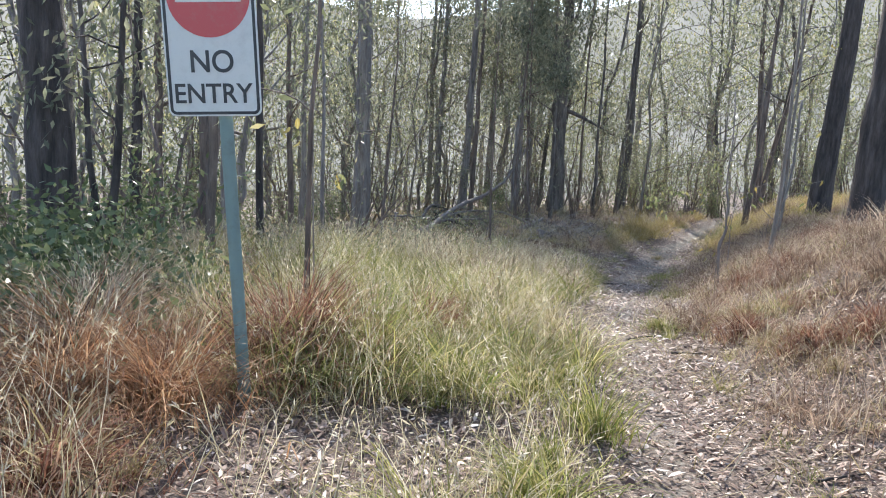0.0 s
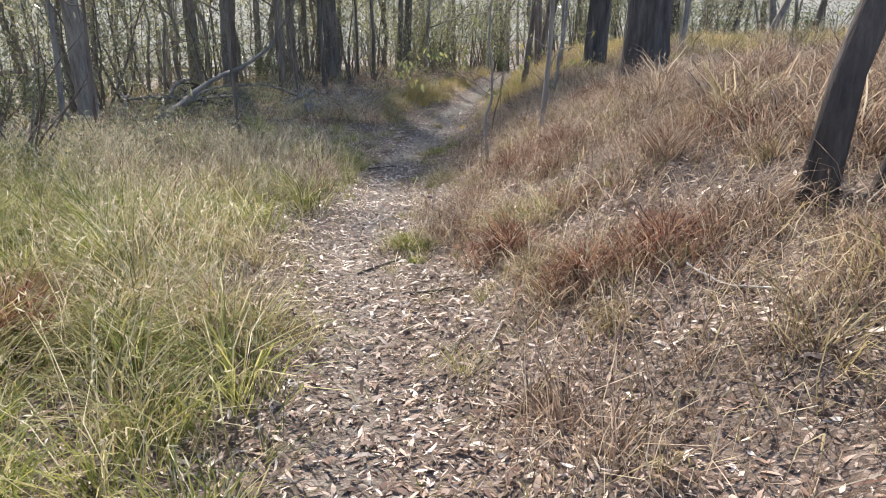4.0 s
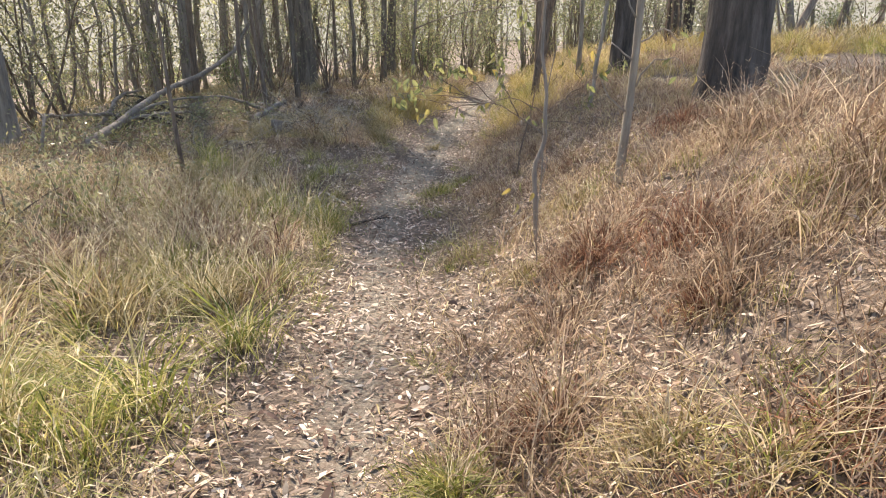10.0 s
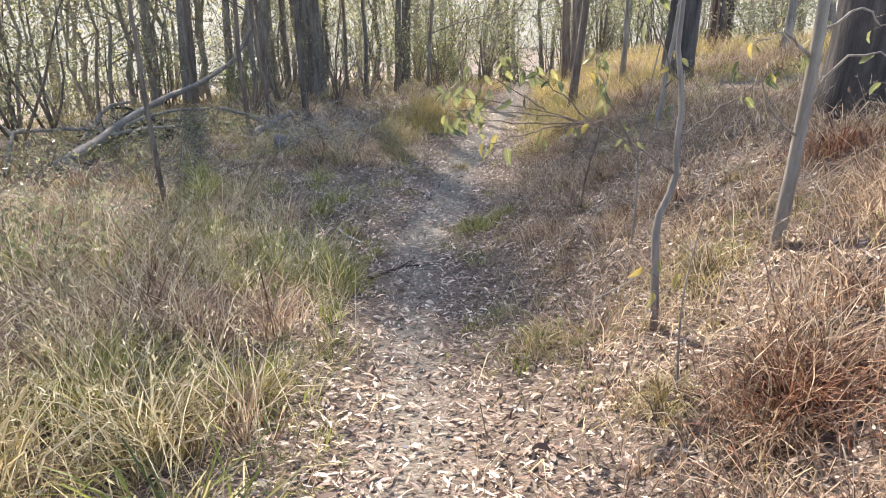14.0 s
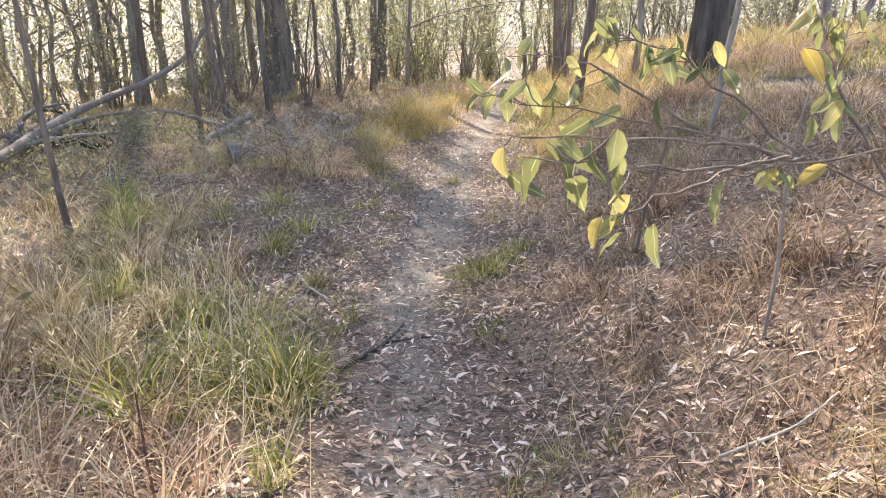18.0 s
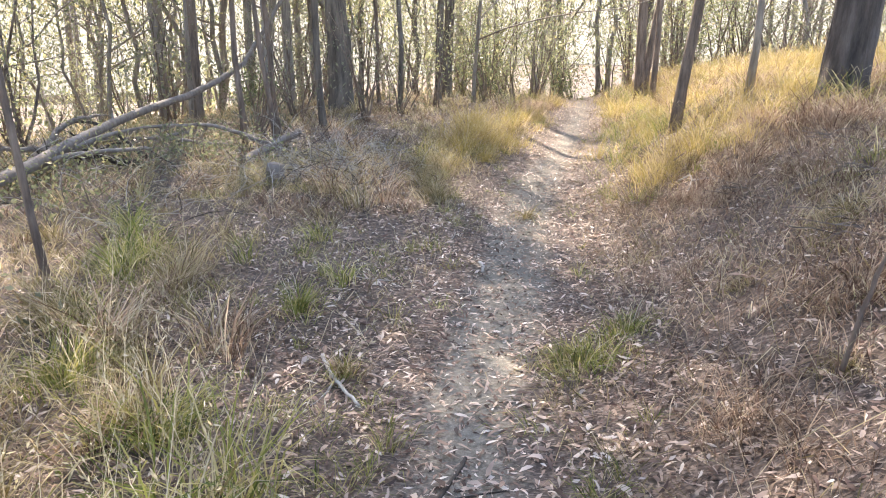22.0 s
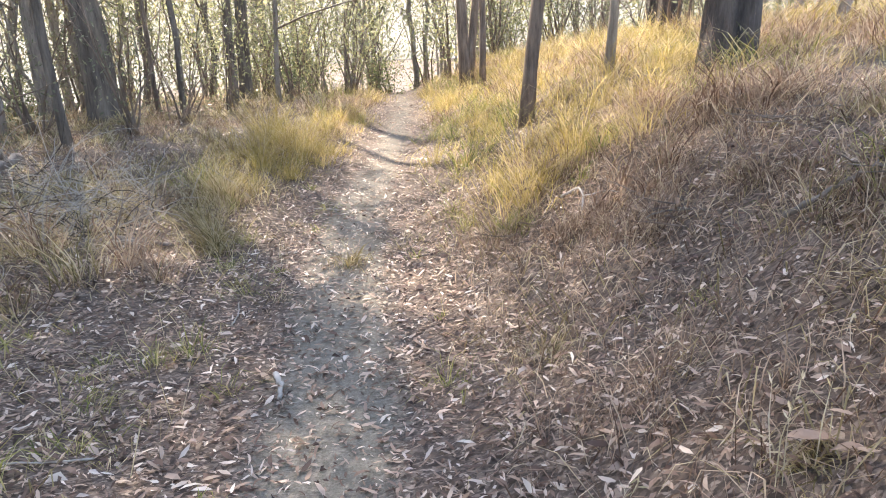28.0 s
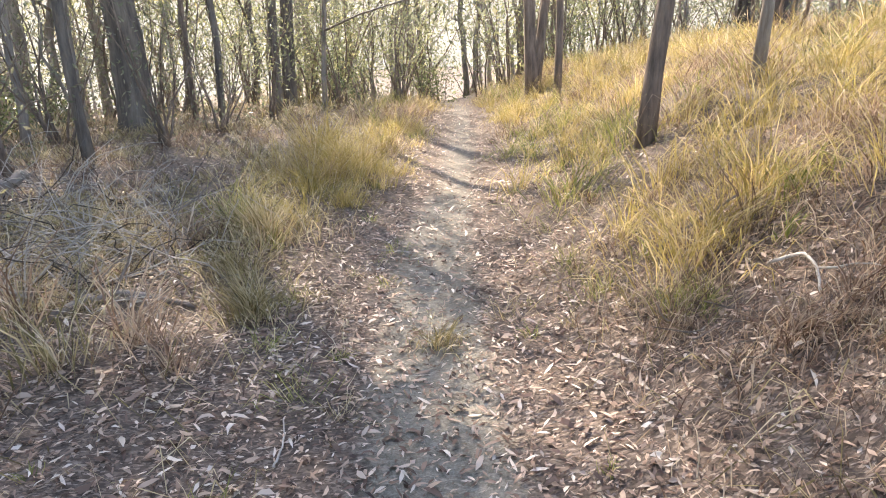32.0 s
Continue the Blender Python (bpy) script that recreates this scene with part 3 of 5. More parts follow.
rng = np.random.default_rng(5)
scrub_stock = []
for i in range(6):
    h = (2.8, 4.6, 1.6, 5.6, 2.2, 3.6)[i]
    b = thing("scrub_bush", 0, 0, 0, ("sparse grey-green", "tall thin grey-green", "low leafy green", "tall sparse olive", "bare twiggy brown", "leggy light green")[i] + " scrub bush under the gum trees", "bush", "forest scrub")
    fill_scrub(b, rng, h, (1.5, 1.9, 0.9, 2.3, 1.3, 1.7)[i], (4, 3, 5, 4, 7, 4)[i], (800, 850, 800, 1000, 90, 800)[i], 0.11, (LEAF_GREY, LEAF_GREY, LEAF_SHRUB, LEAF_LIGHT, LEAF_GREY, LEAF_LIGHT)[i], BARK_BROWN)
    scrub_stock.append(b)
spots, tries = [], 0
while len(spots) < 140 and tries < 20000:
    tries += 1
    z = rng.random()
    if z < 0.5:
        x, y = rng.uniform(-24, -4.4), rng.uniform(6, 42)
    elif z < 0.8:
        x, y = rng.uniform(-9, 18), rng.uniform(30.5, 48)
    else:
        x, y = rng.uniform(6.5, 20), rng.uniform(21, 42)
    if clear_of_path(x, y, 0.0 if y > 35 else 1.5 if y > 31 else 4.4) and not (x > -7.5 and 15 < y < 25.5 and x < 0) and all((x - p) ** 2 + (y - q) ** 2 > 0.7 for p, q in spots):
        spots.append((x, y))
for i, (x, y) in enumerate(spots):
    m = pose(x, y, float(land(x, y)) - 0.03, 0, 0, rng.uniform(0, 360))
    if i < len(scrub_stock):
        scrub_stock[i].matrix_world = m
    else:
        copy_thing(scrub_stock[i % len(scrub_stock)], m)

# lit scrub past the crest
for i in range(26):
    x, y = rng.uniform(-1, 9), rng.uniform(31.5, 41)
    if clear_of_path(x, y, 1.0 if y < 35 else 0.0):
        b = thing("scrub_bush", x, y, float(land(x, y)), "sunlit yellow-green scrub bush past the path crest", "bush", "scrub past the crest")
        fill_scrub(b, rng, rng.uniform(2.2, 4.6), 0.8, 4, 620, 0.1, LEAF_LIGHT, BARK_BROWN, 0.4)
# scrub at the bend of the path and beside the sign
for x, y, h, n, kind in ((-2.0, 24.2, 2.6, 300, 0), (-1.4, 25.3, 1.9, 300, 0), (-0.6, 26.6, 2.4, 420, 1), (0.6, 29.6, 2.6, 700, 1), (1.5, 30.6, 2.4, 700, 1), (-3.6, 24.8, 2.8, 300, 0), (-3.8, 22.4, 2.2, 260, 0), (5.5, 30.5, 3.0, 700, 1), (6.5, 31.5, 3.5, 800, 1)):
    b = thing("scrub_bush", x, y, float(land(x, y)), ("twiggy grey-brown scrub bush beside the path bend", "leafy green scrub bush at the path crest")[kind], "bush")
    fill_scrub(b, rng, h, 0.7, 9 - 3 * kind, n, 0.09, (LEAF_GREY, LEAF_LIGHT)[kind], BARK_BROWN)
for x, y, h, n in ((-3.9, 3.6, 0.6, 700), (-4.4, 4.4, 0.75, 900), (-4.9, 5.2, 0.9, 900), (-3.5, 2.9, 0.45, 450), (-3.8, 4.7, 0.65, 500), (-5.6, 5.0, 1.0, 700), (-3.4, 3.5, 0.45, 350)):
    b = thing("shrub", x, y, float(land(x, y)), "low shrub with glossy dark green leaves", "shrub", "shrubs by the sign")
    fill_scrub(b, rng, h, 0.8, 7, n, 0.1, LEAF_SHRUB, BARK_BROWN, 0.5, 0.3)

# backdrop added in the shape of hills, its glow brightens the gaps between trees
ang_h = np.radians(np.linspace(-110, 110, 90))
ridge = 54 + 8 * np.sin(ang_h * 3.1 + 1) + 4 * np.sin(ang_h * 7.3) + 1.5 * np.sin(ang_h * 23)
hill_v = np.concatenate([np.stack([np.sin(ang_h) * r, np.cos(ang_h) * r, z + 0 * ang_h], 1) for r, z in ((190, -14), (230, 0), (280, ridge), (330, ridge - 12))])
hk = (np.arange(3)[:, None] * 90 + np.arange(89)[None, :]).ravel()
tagged(new("backdrop", mesh_of("backdrop", hill_v, None, np.stack([hk, hk + 1, hk + 91, hk + 90], -1), HAZE_GLOW, True)), "added glowing backdrop of pale haze, shaped as a hillside", "hills", kind="structure")

# woods in the distance
rng = np.random.default_rng(11)
n = 130
ang, rad_ = rng.uniform(-1.25, 1.25, n), rng.uniform(46, 140, n)
fx, fy = np.sin(ang) * rad_, np.cos(ang) * rad_ + 5
fz = land(fx, fy)
fh = rng.uniform(10, 19, n)
tubes_mesh_list = [(np.array([[fx[i], fy[i], fz[i] - 0.3], [fx[i] + rng.normal() * 0.3, fy[i], fz[i] + fh[i] * 0.5], [fx[i] + rng.normal() * 0.6, fy[i], fz[i] + fh[i]]]), (0.22, 0.16, 0.05)) for i in range(n)]
far_trunks = new("far_wood_trunks", tubes_mesh("far_wood_trunks", tubes_mesh_list, BARK_GREY, 5))
tagged(far_trunks, "grey trunks of the distant gum forest", "trees", kind="stuff")
m = 70
pos = np.repeat(np.stack([fx, fy, fz], 1), m, 0)
hh = np.repeat(fh, m)
f = rng.uniform(0.02, 1.02, n * m)
clumps = rng.normal(size=(n * m // 10, 3)) * np.array([1.5, 1.5, 0.7])
pos = pos + np.stack([np.zeros(n * m), np.zeros(n * m), f * hh], 1) + np.repeat(clumps, 10, 0) + rng.normal(size=(n * m, 3)) * 0.5
v, t = simple_leaves(pos, rng.normal(size=(n * m, 3)) + np.array([0, 0, -0.5]), rng.uniform(0.35, 0.8, n * m), 0.3, rng)
far_leaves = new("far_wood_foliage", mesh_of("far_wood_foliage", v, t, None, LEAF_LIGHT))
tagged(far_leaves, "grey-green foliage of the distant gum forest", "trees", kind="stuff")


# ---------------------------------------------------------------- the sign
def rounded_plate(bm, w, h, r, z0, z1, steps=6):
    """A plate with round corners, lying in x and y."""
    ring = []
    for cx, cy, a0 in ((w / 2 - r, h / 2 - r, 0), (r - w / 2, h / 2 - r, 90), (r - w / 2, r - h / 2, 180), (w / 2 - r, r - h / 2, 270)):
        for i in range(steps + 1):
            a = radians(a0 + 90 * i / steps)
            ring.append((cx + r * math.cos(a), cy + r * math.sin(a)))
    lo = [bm.verts.new((x, y, z0)) for x, y in ring]
    hi = [bm.verts.new((x, y, z1)) for x, y in ring]
    bm.faces.new(lo[::-1])
    bm.faces.new(hi)
    for i in range(len(ring)):
        j = (i + 1) % len(ring)
        bm.faces.new((lo[i], lo[j], hi[j], hi[i]))
    return ring


def from_bm(name, bm, material):
    me = bpy.data.meshes.new(name)
    bm.normal_update()
    bm.to_mesh(me)
    bm.free()
    me.materials.append(material)
    return me


def frame_ring(name, w, h, r, width, z, thick, material):
    bm = bmesh.new()
    rings = []
    for ww, hh, rr, zz in ((w, h, r, z), (w, h, r, z + thick), (w - 2 * width, h - 2 * width, r - width, z + thick), (w - 2 * width, h - 2 * width, r - width, z)):
        ring = []
        for cx, cy, a0 in ((ww / 2 - rr, hh / 2 - rr, 0), (rr - ww / 2, hh / 2 - rr, 90), (rr - ww / 2, rr - hh / 2, 180), (ww / 2 - rr, rr - hh / 2, 270)):
            for i in range(7):
                a = radians(a0 + 15 * i)
                ring.append(bm.verts.new((cx + rr * math.cos(a), cy + rr * math.sin(a), zz)))
        rings.append(ring)
    for r0, r1 in zip(rings, rings[1:]):
        for i in range(len(r0)):
            j = (i + 1) % len(r0)
            bm.faces.new((r0[i], r0[j], r1[j], r1[i]))
    return from_bm(name, bm, material)


def disc_mesh(name, r, z0, z1, material, n=48):
    bm = bmesh.new()
    lo = [bm.verts.new((r * math.cos(2 * math.pi * i / n), r * math.sin(2 * math.pi * i / n), z0)) for i in range(n)]
    hi = [bm.verts.new((v.co.x, v.co.y, z1)) for v in lo]
    bm.faces.new(hi)
    for i in range(n):
        j = (i + 1) % n
        bm.faces.new((lo[i], lo[j], hi[j], hi[i]))
    return from_bm(name, bm, material)


def lettering(text, width, height, material):
    """A word as a mesh of the given size, centred on x, standing on y = 0."""
    cu = bpy.data.curves.new("word", "FONT")
    cu.body, cu.extrude, cu.offset = text, 0.01, 0.012
    ob = new("word", cu)
    bpy.context.view_layer.update()
    me = bpy.data.meshes.new_from_object(ob.evaluated_get(bpy.context.evaluated_depsgraph_get()))
    bpy.data.objects.remove(ob)
    co = np.array([v.co[:] for v in me.vertices])
    lo, hi = co.min(0), co.max(0)
    co = (co - [(lo[0] + hi[0]) / 2, lo[1], lo[2]]) * [width / (hi[0] - lo[0]), height / (hi[1] - lo[1]), 0.002 / (hi[2] - lo[2])]
    me.vertices.foreach_set("co", co.astype(np.float32).ravel())
    me.materials.clear()
    me.materials.append(material)
    me.update()
    return me


sx, sy = -1.885, 3.025
sign = new("no_entry_sign")
sign.matrix_world = pose(sx, sy, float(land(sx, sy)), 2.0, -3.6, 16)
tagged(sign, "weathered no entry road sign on a faded green post", "road sign")
ys = np.linspace(-0.2, 2.2, 9)
child("post", tube_mesh("post", np.stack([0 * ys, 0 * ys, ys], 1), 0.033, POST_GREEN, 14), sign, "faded teal green steel post")
bm = bmesh.new()
rounded_plate(bm, 0.45, 0.80, 0.035, -0.003, 0.0)
face = child("panel", from_bm("panel", bm, SIGN_WHITE), sign, "white reflective panel with black border")
face.matrix_local = pose(-0.035, -0.042, 1.50 + 0.40, 90, 0, 0)
child("border", frame_ring("border", 0.434, 0.784, 0.03, 0.014, 0.0005, 0.0012, SIGN_BLACK), face)
disc = child("red_disc", disc_mesh("red_disc", 0.198, 0.0005, 0.0016, SIGN_RED), face)
disc.location = (0, 0.165, 0)
bm = bmesh.new()
rounded_plate(bm, 0.31, 0.075, 0.004, 0.0018, 0.003)
bar = child("white_bar", from_bm("white_bar", bm, SIGN_WHITE), face)
bar.location = (0, 0.165, 0)
for text, w, h, y in (("NO", 0.205, 0.105, -0.195), ("ENTRY", 0.375, 0.092, -0.338)):
    word = child("lettering", lettering(text, w, h, SIGN_BLACK), face)
    word.location = (0.0, y, 0.0008)
for z in (1.62, 2.1):
    band = child("clamp", tube_mesh("clamp", [(0, 0, z - 0.014), (0, 0, z + 0.014)], 0.036, SIGN_BACK, 14), sign)


# ---------------------------------------------------------------- fallen wood
def rest(points, lift):
    """Points (x, y) laid on the ground at the given lift."""
    return np.array([(x, y, float(land(x, y)) + l) for (x, y), l in zip(points, np.broadcast_to(lift, len(points)))])


def smooth_line(P, n):
    """A round line through the points."""
    P = np.asarray(P, float)
    out = []
    for s in np.linspace(0, len(P) - 1, n):
        i = min(int(s), len(P) - 2)
        f = s - i
        p0, p1, p2, p3 = P[max(i - 1, 0)], P[i], P[i + 1], P[min(i + 2, len(P) - 1)]
        out.append(0.5 * (2 * p1 + (p2 - p0) * f + (2 * p0 - 5 * p1 + 4 * p2 - p3) * f * f + (3 * p1 - p0 - 3 * p2 + p3) * f ** 3))
    return np.array(out)


def stick(name, points, lift, r0, r1, material, label, category="stick", group="", sides=7, seed=0, twigs=0):
    rg = np.random.default_rng(seed + 900)
    P = smooth_line(rest(points, lift) if len(points[0]) == 2 else points, 14)
    P = P + rg.normal(size=P.shape) * r0 * 0.25
    ob = new(name, tube_mesh(name, P, np.linspace(r0, r1, 14), material, sides, 0.08, rg))
    tagged(ob, label, category, group)
    for _ in range(twigs):
        i = rg.integers(4, 12)
        d = P[i + 1] - P[i - 1]
        line = bent_line(rg, P[i], unit(d) + rg.normal(size=3) * 0.7, rg.uniform(0.15, 0.4), 5, 0.2)
        line[:, 2] = np.maximum(line[:, 2], land(line[:, 0], line[:, 1]) + 0.004)
        child("twig", tube_mesh("twig", line, np.linspace(r1 * 0.9 + 0.001, 0.0015, 6), material, 5), ob)
    return ob


stick("fallen_tree", [(-5.05, 16.2, -0.86), (-5.25, 18.5, -0.72), (-5.15, 21.5, -0.42), (-4.7, 24.5, 0.05), (-4.2, 25.5, 1.1), (-3.95, 26.1, 1.8)], 0, 0.08, 0.03, DEADWOOD, "long bleached fallen tree leaning up into scrub", "log", sides=9, seed=1, twigs=7)
stick("fallen_branch", [(-3.1, 19.5), (-2.65, 21.1)], (0.06, 0.22), 0.065, 0.05, DEADWOOD, "short thick weathered log beside dry scrub", "log", sides=9, seed=2)
rg = np.random.default_rng(31)
for i in range(15):
    cx, cy, az, L = -5.6 + rg.normal() * 0.9, 19.6 + rg.normal() * 1.6, rg.uniform(-0.9, 0.9) + (1.2 if i % 2 else 2.6), rg.uniform(1.2, 2.8)
    dx, dy = math.cos(az) * L / 2, math.sin(az) * L / 2
    stick("fallen_branch", [(cx - dx, cy - dy), (cx + rg.normal() * 0.1, cy), (cx + dx, cy + dy)], (0.05, 0.12 + 0.03 * i, 0.1 + 0.035 * i), rg.uniform(0.03, 0.07), rg.uniform(0.012, 0.03), DEADWOOD if i % 3 else DEADWOOD_DARK, "weathered grey branch in a heap of fallen wood", "branch", "heap of fallen wood", seed=40 + i, twigs=3)
stick("stick", [(-1.42, 17.92), (-1.17, 18.2), (-0.65, 18.03)], 0.03, 0.03, 0.016, DEADWOOD, "grey weathered branch lying in leaf litter", "branch", seed=3, twigs=2)
stick("stick", [(0.07, 6.35), (0.2, 6.52), (0.33, 6.65)], 0.012, 0.009, 0.006, DEADWOOD_DARK, "short black stick across the path", seed=4)
stick("stick", [(0.44, 5.87), (0.71, 5.96)], 0.012, 0.008, 0.005, DEADWOOD_DARK, "brown twig on dry leaves", seed=5)
stick("stick", [(1.75, 4.95), (1.82, 4.68), (1.95, 4.45)], 0.05, 0.007, 0.004, WOOD_WHITE, "thin pale stick on russet grass", seed=6)
stick("stick", [(0.86, 5.01), (0.94, 5.24)], 0.015, 0.006, 0.004, WOOD_WHITE, "thin pale stick on leaf litter", seed=7)
stick("stick", [(-0.36, 11.75), (-0.15, 12.1), (0.01, 12.53)], 0.015, 0.014, 0.008, DEADWOOD_DARK, "dark stick lying along the path edge", seed=8, twigs=1)
stick("stick", [(-0.8, 13.5), (-0.69, 13.22), (-0.51, 12.92)], 0.03, 0.013, 0.008, WOOD_WHITE, "crooked pale stick on leaf litter", seed=9, twigs=1)
stick("stick", [(0.15, 15.57), (0.172, 15.45), (0.165, 15.33)], 0.018, 0.015, 0.011, WOOD_WHITE, "short curved bone-white stick on the path", seed=10)
stick("stick", [(2.12, 16.62), (2.17, 16.48), (2.16, 16.36), (2.11, 16.26)], (0.08, 0.12, 0.1, 0.05), 0.009, 0.005, WOOD_WHITE, "curved bleached branch on the brown bank", "branch", seed=11, twigs=1)
stick("stick", [(2.0, 17.4), (2.35, 17.22)], (0.05, 0.14), 0.012, 0.007, DEADWOOD, "thin grey branch in golden grass", "branch", seed=12)
stick("stick", [(2.33, 14.76), (2.6, 14.66)], (0.05, 0.09), 0.014, 0.009, DEADWOOD, "blue-grey weathered branch on the bank", "branch", seed=13)
stick("stick", [(1.5, 12.5, -0.45), (1.53, 12.48, -0.15), (1.6, 12.5, 0.15), (1.66, 12.5, 0.5)], 0, 0.012, 0.006, BARK_BROWN, "thin bent dead stem standing in the bank", "stem", seed=14)
stick("stick", [(2.74, 14.3, -0.1), (2.8, 14.32, 0.5), (2.88, 14.35, 1.3), (2.9, 14.4, 2.6)], 0, 0.03, 0.02, BARK_PALE, "thin pale sapling stem on the bank", "sapling", seed=15, twigs=4)
stick("stick", [(0.95, 3.3), (1.15, 3.36)], 0.02, 0.008, 0.005, DEADWOOD_DARK, "dark twig on the leafy path", seed=16)
stick("stick", [(0.95, 11.03), (1.16, 10.9), (1.39, 10.81)], (0.03, 0.06, 0.09), 0.005, 0.003, BARK_MID, "thin green-grey twig over dry grass", "twig", seed=17, twigs=2)
stick("stick", [(1.09, 10.44), (1.29, 10.36), (1.43, 10.37)], (0.02, 0.07, 0.1), 0.007, 0.004, WOOD_WHITE, "curved pale twig on russet grass", "twig", seed=18, twigs=1)
stump_z = float(land(-2.35, 18.35))
stump = tagged(new("stump", tube_mesh("stump", [(-2.35, 18.35, stump_z - 0.1), (-2.35, 18.35, stump_z + 0.08), (-2.33, 18.35, stump_z + 0.2)], (0.13, 0.11, 0.105), DEADWOOD, 12, 0.06, rg)), "low weathered tree stump in dry grass", "stump")
for i in range(34):
    x, y = rg.uniform(-2.6, 2.4), rg.uniform(2.0, 20)
    a, L = rg.uniform(0, 3.14), rg.uniform(0.12, 0.4)
    stick("twig", [(x, y), (x + math.cos(a) * L / 2 + 0.02, y + math.sin(a) * L / 2), (x + math.cos(a) * L, y + math.sin(a) * L)], 0.012, 0.005, 0.003, (DEADWOOD, DEADWOOD_DARK, WOOD_WHITE)[i % 3], ("grey", "dark brown", "pale")[i % 3] + " twig lying on fallen leaves", "twig", "twigs on the ground", sides=5, seed=100 + i)


def dead_brush(x, y, wide, high, n, seed, label, dark=False):
    rg = np.random.default_rng(seed)
    z = float(land(x, y))
    top = thing("dead_brush", x, y, z, label, "brush")
    for i in range(n):
        az = rg.uniform(0, 6.28)
        p = np.array([rg.normal() * wide * 0.35, rg.normal() * wide * 0.35, 0.0])
        line = bent_line(rg, p, (math.cos(az), math.sin(az), rg.uniform(0.2, 1.2)), rg.uniform(0.3, 1.0) * wide, 6, 0.25, -0.12)
        line[:, 2] = np.maximum(line[:, 2] * high, 0.01)
        child("twig", tube_mesh("twig", line, np.linspace(0.004 if dark else 0.006, 0.002, 7), (BARK_BROWN, DEADWOOD, BARK_MID)[i % 3] if dark else (DEADWOOD, WOOD_WHITE, WOOD_WHITE, DEADWOOD, WOOD_WHITE, DEADWOOD_DARK)[i % 6], 4), top)
    return top


dead_brush(-1.85, 18.6, 1.1, 1.05, 170, 1, "tangle of bleached dead twigs beside the path")
dead_brush(-2.3, 19.6, 1.1, 1.0, 50, 2, "heap of dry grey twigs and bark")
dead_brush(-1.5, 20.6, 0.9, 1.0, 40, 3, "heap of dry grey twigs and bark")
dead_brush(-1.35, 19.3, 1.0, 1.0, 90, 6, "heap of pale dry twigs and grass stalks")
dead_brush(-2.5, 20.4, 1.2, 1.1, 90, 7, "heap of pale dry twigs and grass stalks")
dead_brush(-1.0, 18.6, 0.7, 0.8, 50, 8, "low tangle of dry twigs at the path edge")
dead_brush(-3.2, 18.2, 1.0, 0.8, 40, 4, "heap of dry grey twigs and bark")
for i, (x, y) in enumerate(((-4.5, 17.4), (-5.6, 18.4), (-4.2, 19.2), (-5.9, 20.6), (-3.4, 16.6), (-2.9, 21.2))):
    dead_brush(x, y, 1.1, 0.9, 36, 20 + i, "dry grey twigs and bark round the fallen tree")
for i in range(26):
    x, y = rg.uniform(-6.4, -2.7), rg.uniform(8.5, 24)
    b = thing("low_shrub", x, y, float(land(x, y)), ("low dry shrub with dull grey-green leaves", "low sparse shrub with pale leaves")[i % 2], "shrub", "low shrubs on the slope edge")
    fill_scrub(b, rg, rg.uniform(0.45, 0.95), 0.8, 5, 330, 0.07, (LEAF_GREY, LEAF_LIGHT)[i % 2], BARK_BROWN, 0.42, 0.2)
for i, (x, y) in enumerate(((2.2, 13.6), (2.8, 14.4), (2.3, 15.3), (3.2, 15.6), (1.9, 16.3), (3.3, 13.2), (1.8, 11.6), (2.5, 12.3))):
    dead_brush(x, y, 0.55, 0.4, 26, 40 + i, "brown dead twigs matted on the shaded bank", True)
dead_brush(-4.6, 8.2, 1.2, 0.8, 40, 5, "fallen twigs and dry bark in grass")


# ---------------------------------------------------------------- sapling with broad leaves
def broad_leaf(material, droop, seed):
    rg = np.random.default_rng(seed)
    L, W, n = 1.0, 0.4, 8
    v, t = [], []
    for i in range(n + 1):
        s = i / n
        w = W / 2 * math.sin(math.pi * s ** 0.85) ** 0.65 if 0 < s < 1 else 0.004
        z = -droop * s * s
        for k, side in enumerate((-1, 0, 1)):
            v.append((side * w * (1 + 0.06 * rg.normal()), L * s * (1 - 0.25 * droop * s), z + (0.16 * w if side == 0 else 0.36 * w) * (-1 if side == 0 else 1) + 0.02 * math.sin(9 * s + seed + side) + 0.010 * rg.normal()))
    quads = [(3 * i + c, 3 * i + c + 1, 3 * i + c + 4, 3 * i + c + 3) for i in range(n) for c in (0, 1)]
    return mesh_of("leaf", v, None, quads, material, True)


